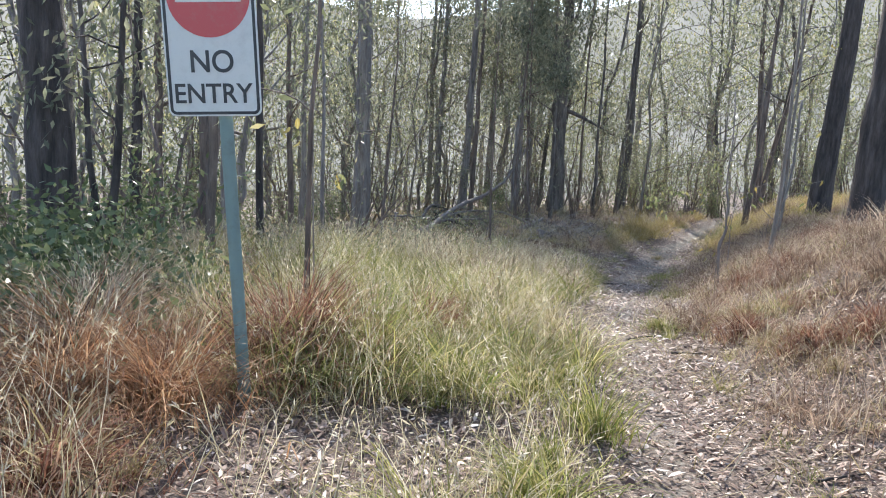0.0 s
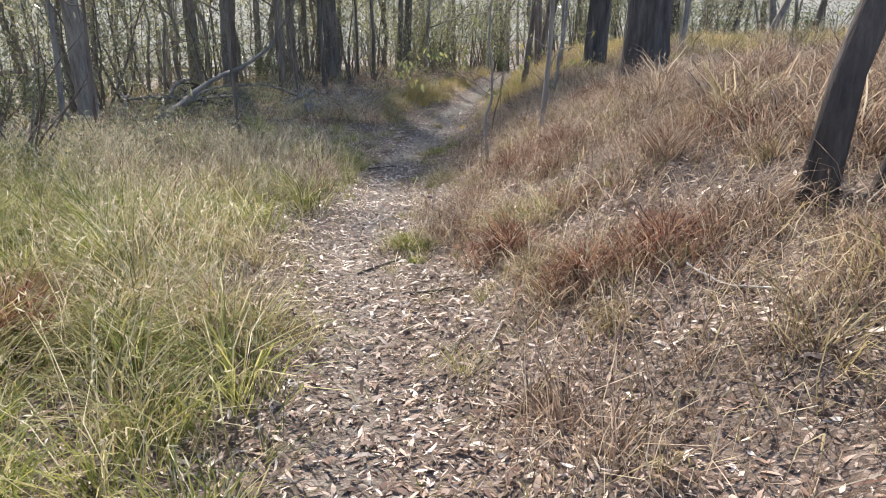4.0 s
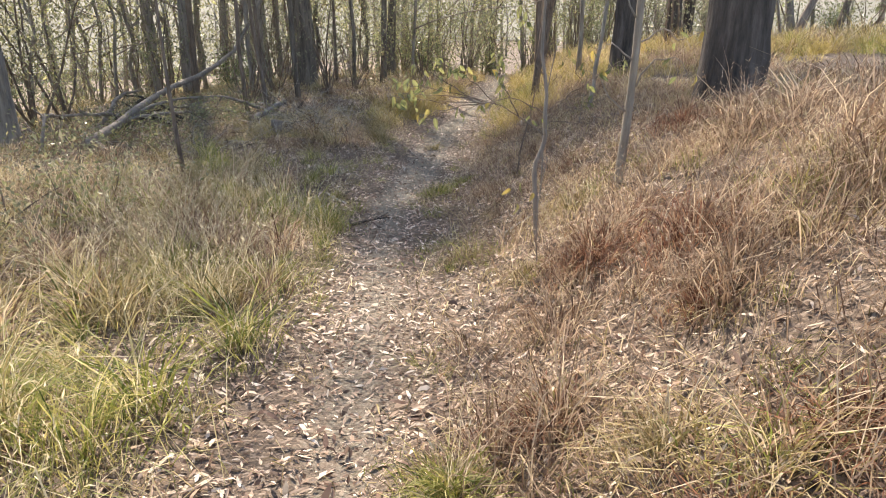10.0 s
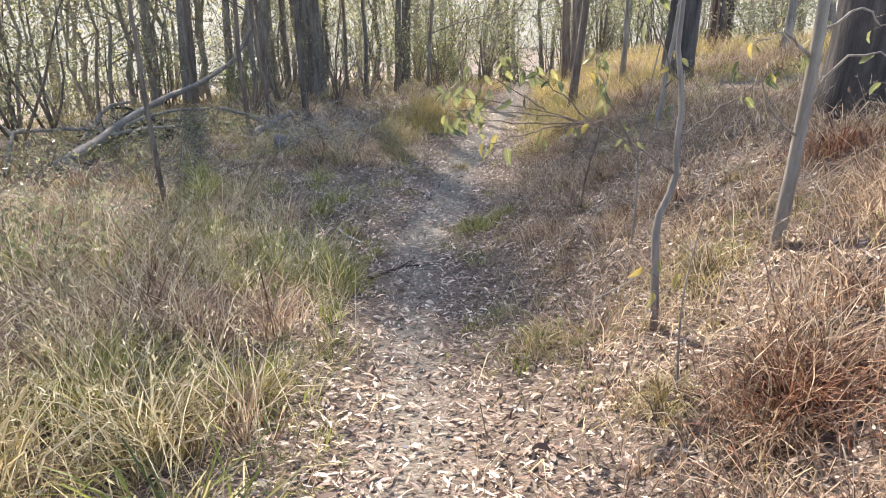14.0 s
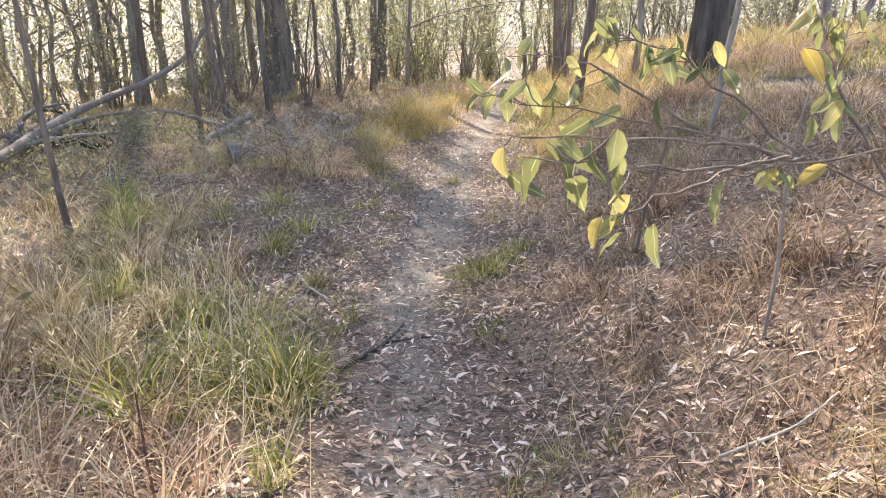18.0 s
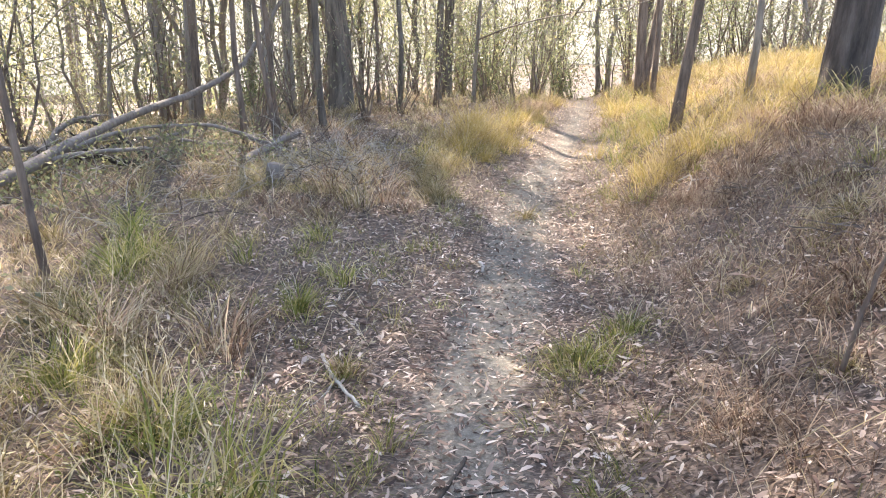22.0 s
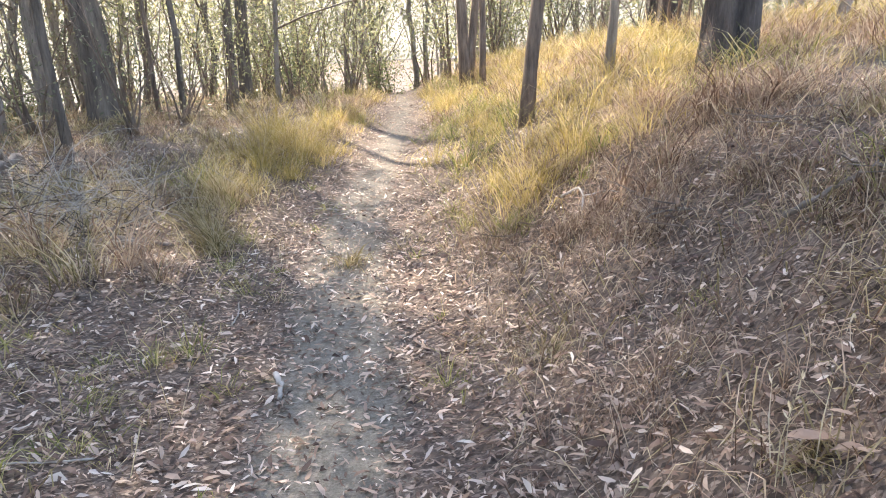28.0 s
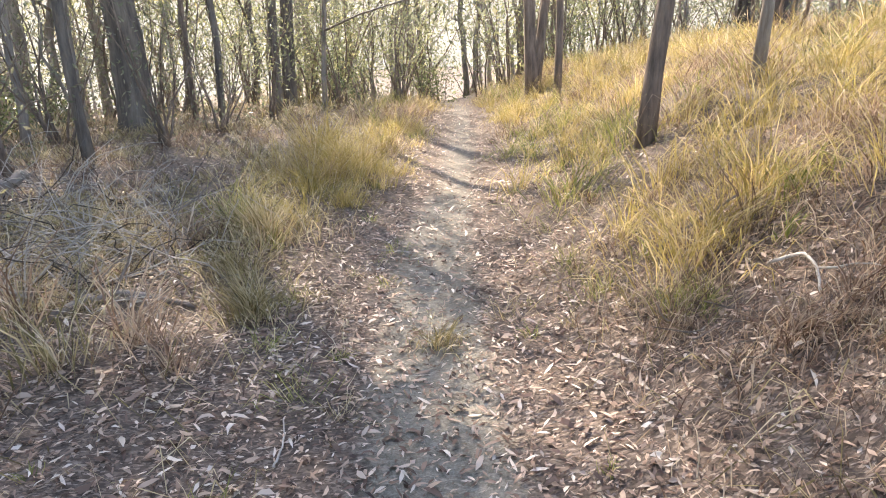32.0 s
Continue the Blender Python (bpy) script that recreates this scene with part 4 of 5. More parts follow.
def leaf_skin(name, face, back):
    m, t, b, out = nodes_of(name)
    n = noise_tex(t, 5, 4)
    info = t.nodes.new("ShaderNodeObjectInfo")
    col = mix(t, info.outputs["Random"], face, back)
    col = mix(t, 0.45, col, ramp(t, n, [(0.35, (0.6, 0.55, 0.4)), (0.65, (1, 1, 1))]), "MULTIPLY")
    sep, away = t.nodes.new("ShaderNodeSeparateXYZ"), t.nodes.new("ShaderNodeMath")
    t.links.new(t.nodes.new("ShaderNodeTexCoord").outputs["Object"], sep.inputs[0])
    away.operation = "ABSOLUTE"
    t.links.new(sep.outputs["X"], away.inputs[0])
    col = mix(t, ramp(t, away.outputs[0], [(0.0, (0.7, 0.7, 0.7)), (0.022, (0, 0, 0))]), col, (0.55, 0.52, 0.28))
    t.links.new(col, b.inputs["Base Color"])
    b.inputs["Roughness"].default_value = 0.24
    tcn = t.nodes.new("ShaderNodeTexCoord")
    wv = t.nodes.new("ShaderNodeTexWave")
    wv.bands_direction = "DIAGONAL"
    wv.inputs["Scale"].default_value, wv.inputs["Distortion"].default_value = 5.0, 1.5
    t.links.new(tcn.outputs["Object"], wv.inputs[0])
    bump(t, b, wv.outputs["Fac"], 0.08, 0.02)
    tr = t.nodes.new("ShaderNodeBsdfTranslucent")
    t.links.new(mix(t, 0.4, col, (0.46, 0.46, 0.18)), tr.inputs[0])
    ms = t.nodes.new("ShaderNodeMixShader")
    ms.inputs[0].default_value = 0.4
    t.links.new(b.outputs[0], ms.inputs[1])
    t.links.new(tr.outputs[0], ms.inputs[2])
    t.links.new(ms.outputs[0], out.inputs[0])
    return m


SKIN_GREEN = leaf_skin("broad_leaf_green", (0.05, 0.085, 0.04), (0.30, 0.31, 0.15))
SKIN_GOLD = leaf_skin("broad_leaf_gold", (0.46, 0.30, 0.07), (0.40, 0.36, 0.15))
LEAVES = [broad_leaf(SKIN_GREEN, d, i) for i, d in enumerate((0.15, 0.35, 0.55, 0.8))] + [broad_leaf(SKIN_GOLD, 0.7, 9)]


def hang_leaf(parent, base, p, rg, size, gold=False):
    me = LEAVES[4] if gold else LEAVES[rg.integers(0, 4)]
    ob = child("leaf", me, parent, "yellowing leaf" if gold else "")
    az = rg.uniform(0, 360)
    ob.matrix_local = pose(*(np.array(p) - base), rg.uniform(-88, -30), rg.uniform(-60, 60), az) @ Matrix.Diagonal((size, size, size, 1))
    return ob


def leafy_sapling(name, base_xy, stem, r, branches, size, label, seed, gold=0.12, bark=None, twig_bark=None):
    rg = np.random.default_rng(seed)
    z = float(land(*base_xy))
    base = np.array([*base_xy, z])
    top = thing(name, *base, label, "sapling")
    line = smooth_line(stem, 16)
    child("stem", tube_mesh("stem", line - base, np.linspace(r, r * 0.35, 16), bark or BARK_GREY, 8, 0.05, rg), top)
    for pts, leaf_count, reach in branches:
        bl = smooth_line(pts, 12) + rg.normal(size=(12, 3)) * 0.006
        br = child("branch", tube_mesh("branch", bl - base, np.linspace(min(r * 0.22, 0.008), 0.0015, 12), twig_bark or BARK_BROWN, 6), top)
        for k in range(leaf_count):
            s = 1 - rg.uniform(0, 1) ** 1.5 * reach
            q = np.array([np.interp(s * 11, np.arange(12), bl[:, c]) for c in range(3)])
            tw = bent_line(rg, q, rg.normal(size=3) + unit(bl[-1] - bl[0]), rg.uniform(0.02, 0.09), 3, 0.2)
            if tw[-1][0] < 0.13 and name == "broadleaf_sapling":
                tw[-1][0] = 0.13
            child("twig", tube_mesh("twig", tw - base, (0.0018, 0.0016, 0.0014, 0.001), BARK_BROWN, 4), top)
            hang_leaf(top, base, tw[-1], rg, size * rg.uniform(0.6, 1.1), rg.random() < gold)
    return top


leafy_sapling("broadleaf_sapling", (1.23, 9.7), [(1.23, 9.7, -0.35), (1.19, 9.7, 0.09), (1.18, 9.7, 0.28), (1.24, 9.7, 0.46), (1.23, 9.7, 0.62), (1.23, 9.7, 0.83), (1.18, 9.7, 1.11), (1.2, 9.72, 1.7), (1.16, 9.75, 2.3)], 0.02, [
    ([(1.23, 9.7, 0.5), (1.08, 9.85, 0.6), (0.92, 9.98, 0.68), (0.68, 10.05, 0.74), (0.43, 10.1, 0.77), (0.2, 10.12, 0.81)], 10, 0.35),
    ([(0.92, 9.98, 0.68), (0.7, 9.9, 0.73), (0.45, 9.8, 0.76), (0.17, 9.72, 0.79)], 5, 0.25),
    ([(0.85, 9.95, 0.69), (0.65, 9.75, 0.72), (0.45, 9.6, 0.75), (0.24, 9.48, 0.79)], 9, 0.4),
    ([(0.92, 9.98, 0.68), (0.78, 10.08, 0.8), (0.66, 10.14, 0.9), (0.5, 10.2, 0.95)], 18, 0.55),
    ([(0.68, 10.05, 0.74), (0.6, 10.1, 0.8), (0.42, 10.16, 0.88), (0.32, 10.2, 0.9)], 9, 0.5),
    ([(0.8, 9.93, 0.7), (0.66, 9.84, 0.68), (0.5, 9.76, 0.66), (0.4, 9.7, 0.64)], 6, 0.7),
    ([(1.08, 9.85, 0.6), (1.0, 9.92, 0.74), (0.96, 9.98, 0.86), (0.9, 10.0, 0.98)], 18, 0.6),
    ([(1.2, 9.7, 0.66), (1.05, 9.76, 0.74), (0.86, 9.82, 0.72), (0.7, 9.9, 0.66)], 6, 0.6),
    ([(1.22, 9.7, 0.9), (1.08, 9.66, 1.1), (1.0, 9.65, 1.35)], 6, 0.5),
    ([(1.23, 9.7, 0.66), (1.5, 9.72, 0.85), (1.75, 9.8, 1.0)], 7, 0.5),
], 0.086, "slender sapling with broad green leaves over the path", 3, 0.16)
leafy_sapling("pale_sapling", (1.84, 9.82), [(1.84, 9.82, -0.15), (1.84, 9.82, 0.25), (1.86, 9.83, 0.6), (1.88, 9.85, 1.2), (1.87, 9.87, 2.0), (1.86, 9.9, 3.0), (1.82, 9.9, 4.2)], 0.036, [
    ([(1.88, 9.83, 0.62), (1.72, 9.8, 0.74), (1.6, 9.78, 0.9), (1.5, 9.78, 0.95)], 4, 0.6),
    ([(1.87, 9.84, 0.8), (2.0, 9.8, 1.0), (2.18, 9.78, 1.02), (2.26, 9.75, 0.86)], 4, 0.6),
    ([(1.86, 9.85, 1.0), (1.7, 9.8, 1.12), (1.6, 9.78, 1.08)], 4, 0.6),
    ([(1.86, 9.85, 1.1), (2.05, 9.85, 1.22), (2.2, 9.9, 1.15), (2.35, 9.9, 1.2)], 4, 0.6),
    ([(1.85, 9.85, 1.3), (1.7, 9.9, 1.5), (1.55, 9.95, 1.45)], 4, 0.6),
    ([(1.85, 9.85, 1.5), (2.0, 9.8, 1.75), (2.2, 9.8, 1.8)], 4, 0.6),
    ([(1.82, 9.87, 2.0), (1.6, 9.9, 2.3), (1.4, 9.9, 2.35)], 4, 0.6),
    ([(1.83, 9.88, 2.5), (2.05, 9.9, 2.8), (2.3, 9.9, 2.9)], 4, 0.6),
], 0.075, "pale peeling sapling with bare twigs and yellowing leaves", 13, 0.4, BARK_PALE, BARK_PALE)
leafy_sapling("small_sapling", (1.12, 9.1), [(1.12, 9.1, -0.3), (1.1, 9.12, 0.1), (1.15, 9.15, 0.45)], 0.006, [([(1.1, 9.12, 0.1), (0.95, 9.1, 0.25)], 4, 0.6)], 0.07, "tiny yellow-leaved seedling on the bank", 4, 0.6)
leafy_sapling("small_sapling", (0.3, 10.0), [(0.3, 10.0, -0.63), (0.31, 10.0, -0.58), (0.3, 10.01, -0.54)], 0.003, [([(0.3, 10.0, -0.58), (0.36, 10.03, -0.55)], 4, 0.6), ([(0.3, 10.0, -0.56), (0.25, 9.98, -0.54)], 4, 0.6)], 0.05, "tiny bright green seedling on the path", 5, 0.0)
leafy_sapling("small_sapling", (1.45, 10.9), [(1.45, 10.9, -0.5), (1.47, 10.9, 0.0), (1.46, 10.92, 0.5), (1.55, 10.95, 1.1)], 0.009, [([(1.46, 10.9, 0.3), (1.3, 10.85, 0.5)], 5, 0.6), ([(1.5, 10.92, 0.7), (1.65, 11.0, 0.95)], 5, 0.6)], 0.08, "thin sapling with a few green leaves", 6)
leafy_sapling("small_sapling", (2.35, 13.2), [(2.35, 13.2, -0.4), (2.36, 13.2, 0.1), (2.4, 13.2, 0.6)], 0.006, [([(2.36, 13.2, 0.1), (2.5, 13.25, 0.3)], 4, 0.6)], 0.09, "thin seedling with long drooping leaves", 7)
leafy_sapling("small_sapling", (-2.3, 4.65), [(-2.33, 4.7, 0.2), (-2.35, 4.68, 1.0), (-2.36, 4.66, 1.8)], 0.008, [([(-2.35, 4.68, 1.0), (-2.15, 4.6, 1.15), (-2.05, 4.5, 1.1)], 6, 0.6), ([(-2.35, 4.68, 1.3), (-2.5, 4.6, 1.5)], 6, 0.6)], 0.09, "dying sapling with yellow hanging leaves", 8, 0.6)
big = new("fallen_broad_leaf", broad_leaf(LITTER, 0.15, 44))
big.matrix_world = pose(1.62, 13.66, float(land(1.62, 13.66)) + 0.03, 10, 8, 70) @ Matrix.Diagonal((0.16, 0.13, 0.13, 1))
tagged(big, "large dry tan leaf lying on the bank", "leaf")


# ---------------------------------------------------------------- grass
def wave(x, y, s=1.0, p=0.0):
    """Smooth patchiness between 0 and 1."""
    x, y = x * s, y * s
    w = np.sin(1.3 * x + 0.7 * y + p) + np.sin(-0.9 * x + 1.6 * y + 2 * p + 1) + 0.7 * np.sin(2.9 * x + 2.1 * y + p) + 0.5 * np.sin(4.7 * x - 3.9 * y + 3 * p)
    return np.clip(0.5 + w / 4.4, 0, 1)


def sow(rng, n, x0, x1, y0, y1, chance):
    """n places in a box, kept by the chance at each."""
    x, y = rng.uniform(x0, x1, n), rng.uniform(y0, y1, n)
    keep = rng.random(n) < chance(x, y)
    return x[keep], y[keep]


def tufts(rng, cx, cy, count, wide, tall, thin, bend, high_var=0.35, joints=3):
    """Blades in tussocks round the given centres."""
    n = len(cx)
    size = 0.45 + 1.15 * rng.random(n) ** 1.5
    i = np.repeat(np.arange(n), np.maximum(4, (count * size).astype(int)))
    a, r = rng.uniform(0, 2 * np.pi, len(i)), np.abs(rng.normal(size=len(i))) * wide * size[i]
    x, y = cx[i] + np.cos(a) * r, cy[i] + np.sin(a) * r
    root = np.stack([x, y, land(x, y) - 0.01], 1)
    h = (tall[i] if isinstance(tall, np.ndarray) else tall) * size[i] * rng.uniform(1 - high_var, 1 + high_var, len(i)) * (1 - 0.3 * np.clip(r / (wide * 2.5), 0, 1))
    lean = rng.uniform(0, 6.28, n)[i]
    turn = np.where(rng.random(len(i)) < 0.3, lean, a + rng.normal(size=len(i)) * 0.7)
    b = np.abs(bend * (0.4 + 1.0 * rng.random(len(i))) + 0.25 * bend * r / wide)
    return blades(root, h, thin * rng.uniform(0.7, 1.4, len(i)), turn, b, rng, joints)


def join(parts):
    vs, ts, qs, n = [], [], [], 0
    for v, t, q in parts:
        vs.append(v), ts.append(t + n), qs.append(q + n)
        n += len(v)
    return np.vstack(vs), np.vstack(ts), np.vstack(qs)


def field(name, parts, material, label):
    v, t, q = join(parts)
    return tagged(new(name, mesh_of(name, v, t, q, material)), label, "grass", kind="stuff")


def off(x, y):
    return x - path_x(y)


rng = np.random.default_rng(21)


def clumped(x, y, s, p, lo=0.35):
    """Patches of growth with gaps between them."""
    return np.clip((wave(x, y, s, p) - lo) * 4, 0, 1)


def left_grass(x, y):
    d = off(x, y)
    w = np.interp(d + np.interp(y, [11.5, 13, 14.5], [0, 0.45, 0.8]), [-6, -4.6, -1.0, -0.55, -0.35], [0.3, 0.8, 1, 0.5, 0]) * np.interp(y, [0, 1.5, 9.5, 11, 12, 13, 14, 16, 18], [0.3, 1, 1, 0.9, 0.75, 0.6, 0.4, 0.05, 0.08])
    bare = 1.8 * np.exp(-((x + 1.3) / 0.62) ** 2 - ((y - 2.55) / 0.5) ** 2) + np.exp(-((x + 0.8) / 0.7) ** 2 - ((y - 7.9) / 0.6) ** 2) + np.exp(-((x + 2.35) / 0.6) ** 2 - ((y - 2.4) / 0.6) ** 2) + 0.8 * np.exp(-((x + 4.2) / 0.9) ** 2 - ((y - 3.7) / 1.1) ** 2)
    return w * (0.12 + 0.88 * clumped(x, y, 2.9, 0.0, 0.42)) * np.clip(1 - bare, 0, 1)


def right_grass(x, y):
    d = off(x, y)
    foot = np.interp(y, [0, 4, 5, 6.2, 7, 10, 13, 15, 16, 18.5, 20], [0.7, 0.7, 0.9, 0.75, 0.42, 0.42, 0.6, 0.62, 0.85, 0.9, 0.5])
    w = np.clip((d - foot) / 0.35, 0, 1) * np.interp(d, [4, 7], [1, 0.3]) * np.interp(y, [0, 2, 4.4, 5.2, 9.6, 11, 13, 15, 16.5, 17, 19.5], [0.4, 0.8, 0.8, 0.9, 0.85, 0.5, 0.4, 0.45, 0.5, 0.4, 0.15])
    gap = 1 - 0.8 * np.exp(-((x - 1.7) / 0.95) ** 2 - ((y - 5.5) / 0.75) ** 2)
    return w * gap * (0.05 + 0.95 * clumped(x, y, 3.1, 2.0, 0.5))


def gold_grass(x, y):
    d = off(x, y)
    right = np.clip((d - np.interp(y, [15, 18.5, 20.5], [1.0, 0.95, 0.45])) / 0.3, 0, 1) * np.interp(y, [15.6, 17.4, 30, 34], [0, 1, 1, 0.5]) * np.interp(d, [7, 11], [1, 0.4])
    left = np.clip((-d - 0.42) / 0.4, 0, 1) * np.clip((2.3 + d) / 0.7, 0, 1) * np.interp(y, [18.6, 20.2, 28, 31], [0, 1, 0.9, 0.4])
    return np.maximum(right, left) * (0.35 + 0.65 * clumped(x, y, 2.4, 4.0, 0.32))


def seed_stalks(rng, cx, cy, tall):
    """Thin stalks with a loose pale head of seeds."""
    n = len(cx)
    turn = rng.uniform(0, 6.28, n)
    h = tall * rng.uniform(0.75, 1.25, n)
    root = np.stack([cx, cy, land(cx, cy)], 1)
    v, t, q = blades(root, h, np.full(n, 0.0036), turn, rng.uniform(0.05, 0.3, n), rng, 2)
    tip = v.reshape(n, 5, 3)[:, 4]
    prev = v.reshape(n, 5, 3)[:, 2]
    m = 5
    f = rng.uniform(0.55, 1.0, (n, m, 1))
    p = (prev[:, None] * (1 - f) + tip[:, None] * f).reshape(-1, 3)
    way = np.repeat(unit(tip - prev), m, 0) + rng.normal(size=(n * m, 3)) * 0.45
    v2, t2 = simple_leaves(p, way, rng.uniform(0.018, 0.046, n * m), 0.0062, rng)
    return np.vstack([v, v2]), np.vstack([t, t2 + len(v)]), q


# green and straw tussocks on the open side of the path
cx, cy = sow(rng, 3500, -6.0, 0.5, 0.3, 18, left_grass)
near = cy < 7.5
tone = wave(cx, cy, 0.9, 7.0) + rng.normal(size=len(cx)) * 0.22
tone = tone + np.interp(cy, [3, 5, 9, 10.5], [0.0, 0.12, 0.1, -0.22])
tone = tone - 0.4 * np.exp(-((cx + 2.4) / 0.8) ** 2 - ((cy - 2.9) / 1.3) ** 2)
for name, pick, mat, label in (("green_grass", tone > 0.55, GRASS_GREEN, "tall green and yellow grass beside the path"), ("straw_grass", (tone <= 0.55) & (tone > 0.24), GRASS_STRAW, "tall straw-coloured grass beside the path"), ("brown_grass", tone <= 0.24, GRASS_RED, "brown dry grass among the green beside the path")):
    field(name, [tufts(rng, cx[pick & near], cy[pick & near], 84, 0.105, (0.36 + 0.30 * wave(cx, cy, 2.5, 0.0))[pick & near], 0.0058, 0.5), tufts(rng, cx[pick & ~near], cy[pick & ~near], 54, 0.1, (0.31 + 0.27 * wave(cx, cy, 2.5, 0.0))[pick & ~near], 0.0078, 0.46, joints=3)], mat, label)
sx_, sy_ = sow(rng, 14000, -5.0, 0.3, 0.5, 13, lambda x, y: 0.8 * left_grass(x, y))
field("seeding_stalks", [seed_stalks(rng, sx_, sy_, 0.6)], GRASS_SEED, "pale seed heads standing above the grass")
# russet grass on the bank
cx, cy = sow(rng, 3300, 0.3, 6.0, 1.0, 19.5, right_grass)
tone = wave(cx, cy, 1.1, 9.0) + rng.normal(size=len(cx)) * 0.22 + np.interp(cy, [3, 4.6, 5.2, 12, 14, 17], [-0.18, -0.1, 0.18, 0.14, 0.0, 0.0]) + rng.normal(size=len(cx)) * 0.1
low = np.interp(cy, [9.5, 11, 13, 15.5, 17], [1, 0.75, 0.6, 0.65, 1]) * np.interp(cy, [1, 3, 5], [0.7, 0.8, 1])
for name, pick, mat, label in (("russet_grass", tone > 0.24, GRASS_RED, "fine dry russet grass covering the bank"), ("pale_grass", (tone <= 0.24) & (tone > 0.05), GRASS_STRAW, "pale straw grass among russet grass on the bank"), ("bank_grass", tone <= 0.05, GRASS_GREEN, "yellow-green grass among russet grass on the bank")):
    near = pick & (off(cx, cy) < 2.6)
    rest_ = pick & ~near
    field(name, [tufts(rng, cx[near], cy[near], 84, 0.13, 0.33 * low[near], 0.0048, 0.74, 0.6), tufts(rng, cx[rest_], cy[rest_], 52, 0.14, 0.4 * low[rest_], 0.0085, 0.54, 0.5, joints=3)], mat, label)
bx, by = sow(rng, 24000, 0.5, 4.0, 2, 18, lambda x, y: np.clip((off(x, y) - 0.6) / 0.5, 0, 1) * (0.3 + 0.5 * wave(x, y, 1.9, 4.0) + 0.5 * np.clip((y - 12) / 1.5, 0, 1)))
root = np.stack([bx, by, land(bx, by) + 0.004], 1)
field("bank_straw", [blades(root, rng.uniform(0.14, 0.46, len(bx)) * np.interp(by, [10, 12], [1.1, 0.75]), rng.uniform(0.003, 0.0062, len(bx)), rng.uniform(0, 6.28, len(bx)), rng.uniform(0.4, 0.95, len(bx)), rng, 3)], GRASS_RED, "flattened russet stalks tangled over the bank")
sx_, sy_ = sow(rng, 2600, 0.4, 5, 2, 18, lambda x, y: 0.8 * right_grass(x, y))
field("bank_stalks", [seed_stalks(rng, sx_, sy_, 0.42)], GRASS_RED, "thin brown seed stalks on the bank")
# golden grass round the crest
cx, cy = sow(rng, 3000, -4, 10, 14.5, 34, gold_grass)
tone = wave(cx, cy, 1.0, 3.0) + rng.normal(size=len(cx)) * 0.2
for name, pick, mat, label in (("golden_grass", tone > 0.5, GRASS_GOLD, "sunlit yellow grass on both sides of the path"), ("crest_grass", (tone <= 0.5) & (tone > 0.33), GRASS_GREEN, "yellow-green grass near the path crest"), ("crest_dry_grass", tone <= 0.33, GRASS_RED, "pinkish dry grass near the path crest")):
    field(name, [tufts(rng, cx[pick], cy[pick], 62, 0.14, 0.4, 0.0066, 0.5, 0.5, joints=3)], mat, label)
# dry tangle between the path and the forest edge
cx, cy = sow(rng, 1500, -7.5, 0.2, 13, 30, lambda x, y: np.clip((-off(x, y) - np.interp(y, [13, 18, 20], [2.4, 1.6, 0.9])) / 0.6, 0, 1) * (0.3 + 0.7 * clumped(x, y, 2.0, 8.0, 0.25)))
half = rng.random(len(cx)) < 0.5
field("dry_tangle", [tufts(rng, cx[half], cy[half], 36, 0.17, 0.25, 0.0085, 0.66, 0.5, joints=2)], GRASS_STRAW, "tangled straw grass under the forest edge")
field("brown_tangle", [tufts(rng, cx[~half], cy[~half], 36, 0.17, 0.25, 0.0085, 0.66, 0.5, joints=2)], GRASS_RED, "tangled brown grass under the forest edge")
# flattened straw and low sprouts
cx, cy = sow(rng, 30000, -4.5, 5.0, 0.3, 20, lambda x, y: np.clip((np.abs(off(x, y)) - np.interp(y, [11, 13], [0.05, 0.4])) / 0.6, 0, 1) * (0.2 + 0.6 * wave(x, y, 2.1, 1.0)))
root = np.stack([cx, cy, land(cx, cy) + 0.005], 1)
field("flattened_straw", [blades(root, rng.uniform(0.12, 0.42, len(cx)), rng.uniform(0.003, 0.007, len(cx)), rng.uniform(0, 6.28, len(cx)), rng.uniform(0.45, 1.0, len(cx)), rng, 2)], GRASS_STRAW, "flattened dry grass stalks among fallen leaves")
cx, cy = sow(rng, 700, -3.2, 2.2, 0.6, 20, lambda x, y: np.clip((np.abs(off(x, y)) - 0.15) / 0.5, 0, 1) * (wave(x, y, 1.1, 5.0) > 0.55) * 0.5)
field("green_sprouts", [tufts(rng, cx, cy, 40, 0.06, 0.16, 0.0035, 0.4, joints=2)], GRASS_GREEN, "low green grass sprouts by the path edge")
# low dry tufts creeping over the path edges
def edge(x, y):
    d = np.abs(off(x, y))
    return np.interp(d, [0.12, 0.4, 0.9, 1.2], [0, 1, 0.7, 0]) * np.interp(y, [2, 3, 12, 14, 17, 19], [0.4, 1, 1, 0.35, 0.3, 0.5]) * clumped(x, y, 3.1, 2.5, 0.45)


cx, cy = sow(rng, 1500, -1.3, 2.0, 2, 19, edge)
half = rng.random(len(cx)) < np.where(off(cx, cy) < 0, 0.6, 0.3)
field("edge_grass", [tufts(rng, cx[half], cy[half], 34, 0.07, 0.16, 0.0032, 0.55, 0.5, joints=2)], GRASS_GREEN, "low yellow-green grass creeping over the path edge")
field("edge_straw", [tufts(rng, cx[~half], cy[~half], 34, 0.08, 0.16, 0.003, 0.6, 0.5, joints=2)], GRASS_STRAW, "low straw tufts at the path edge")
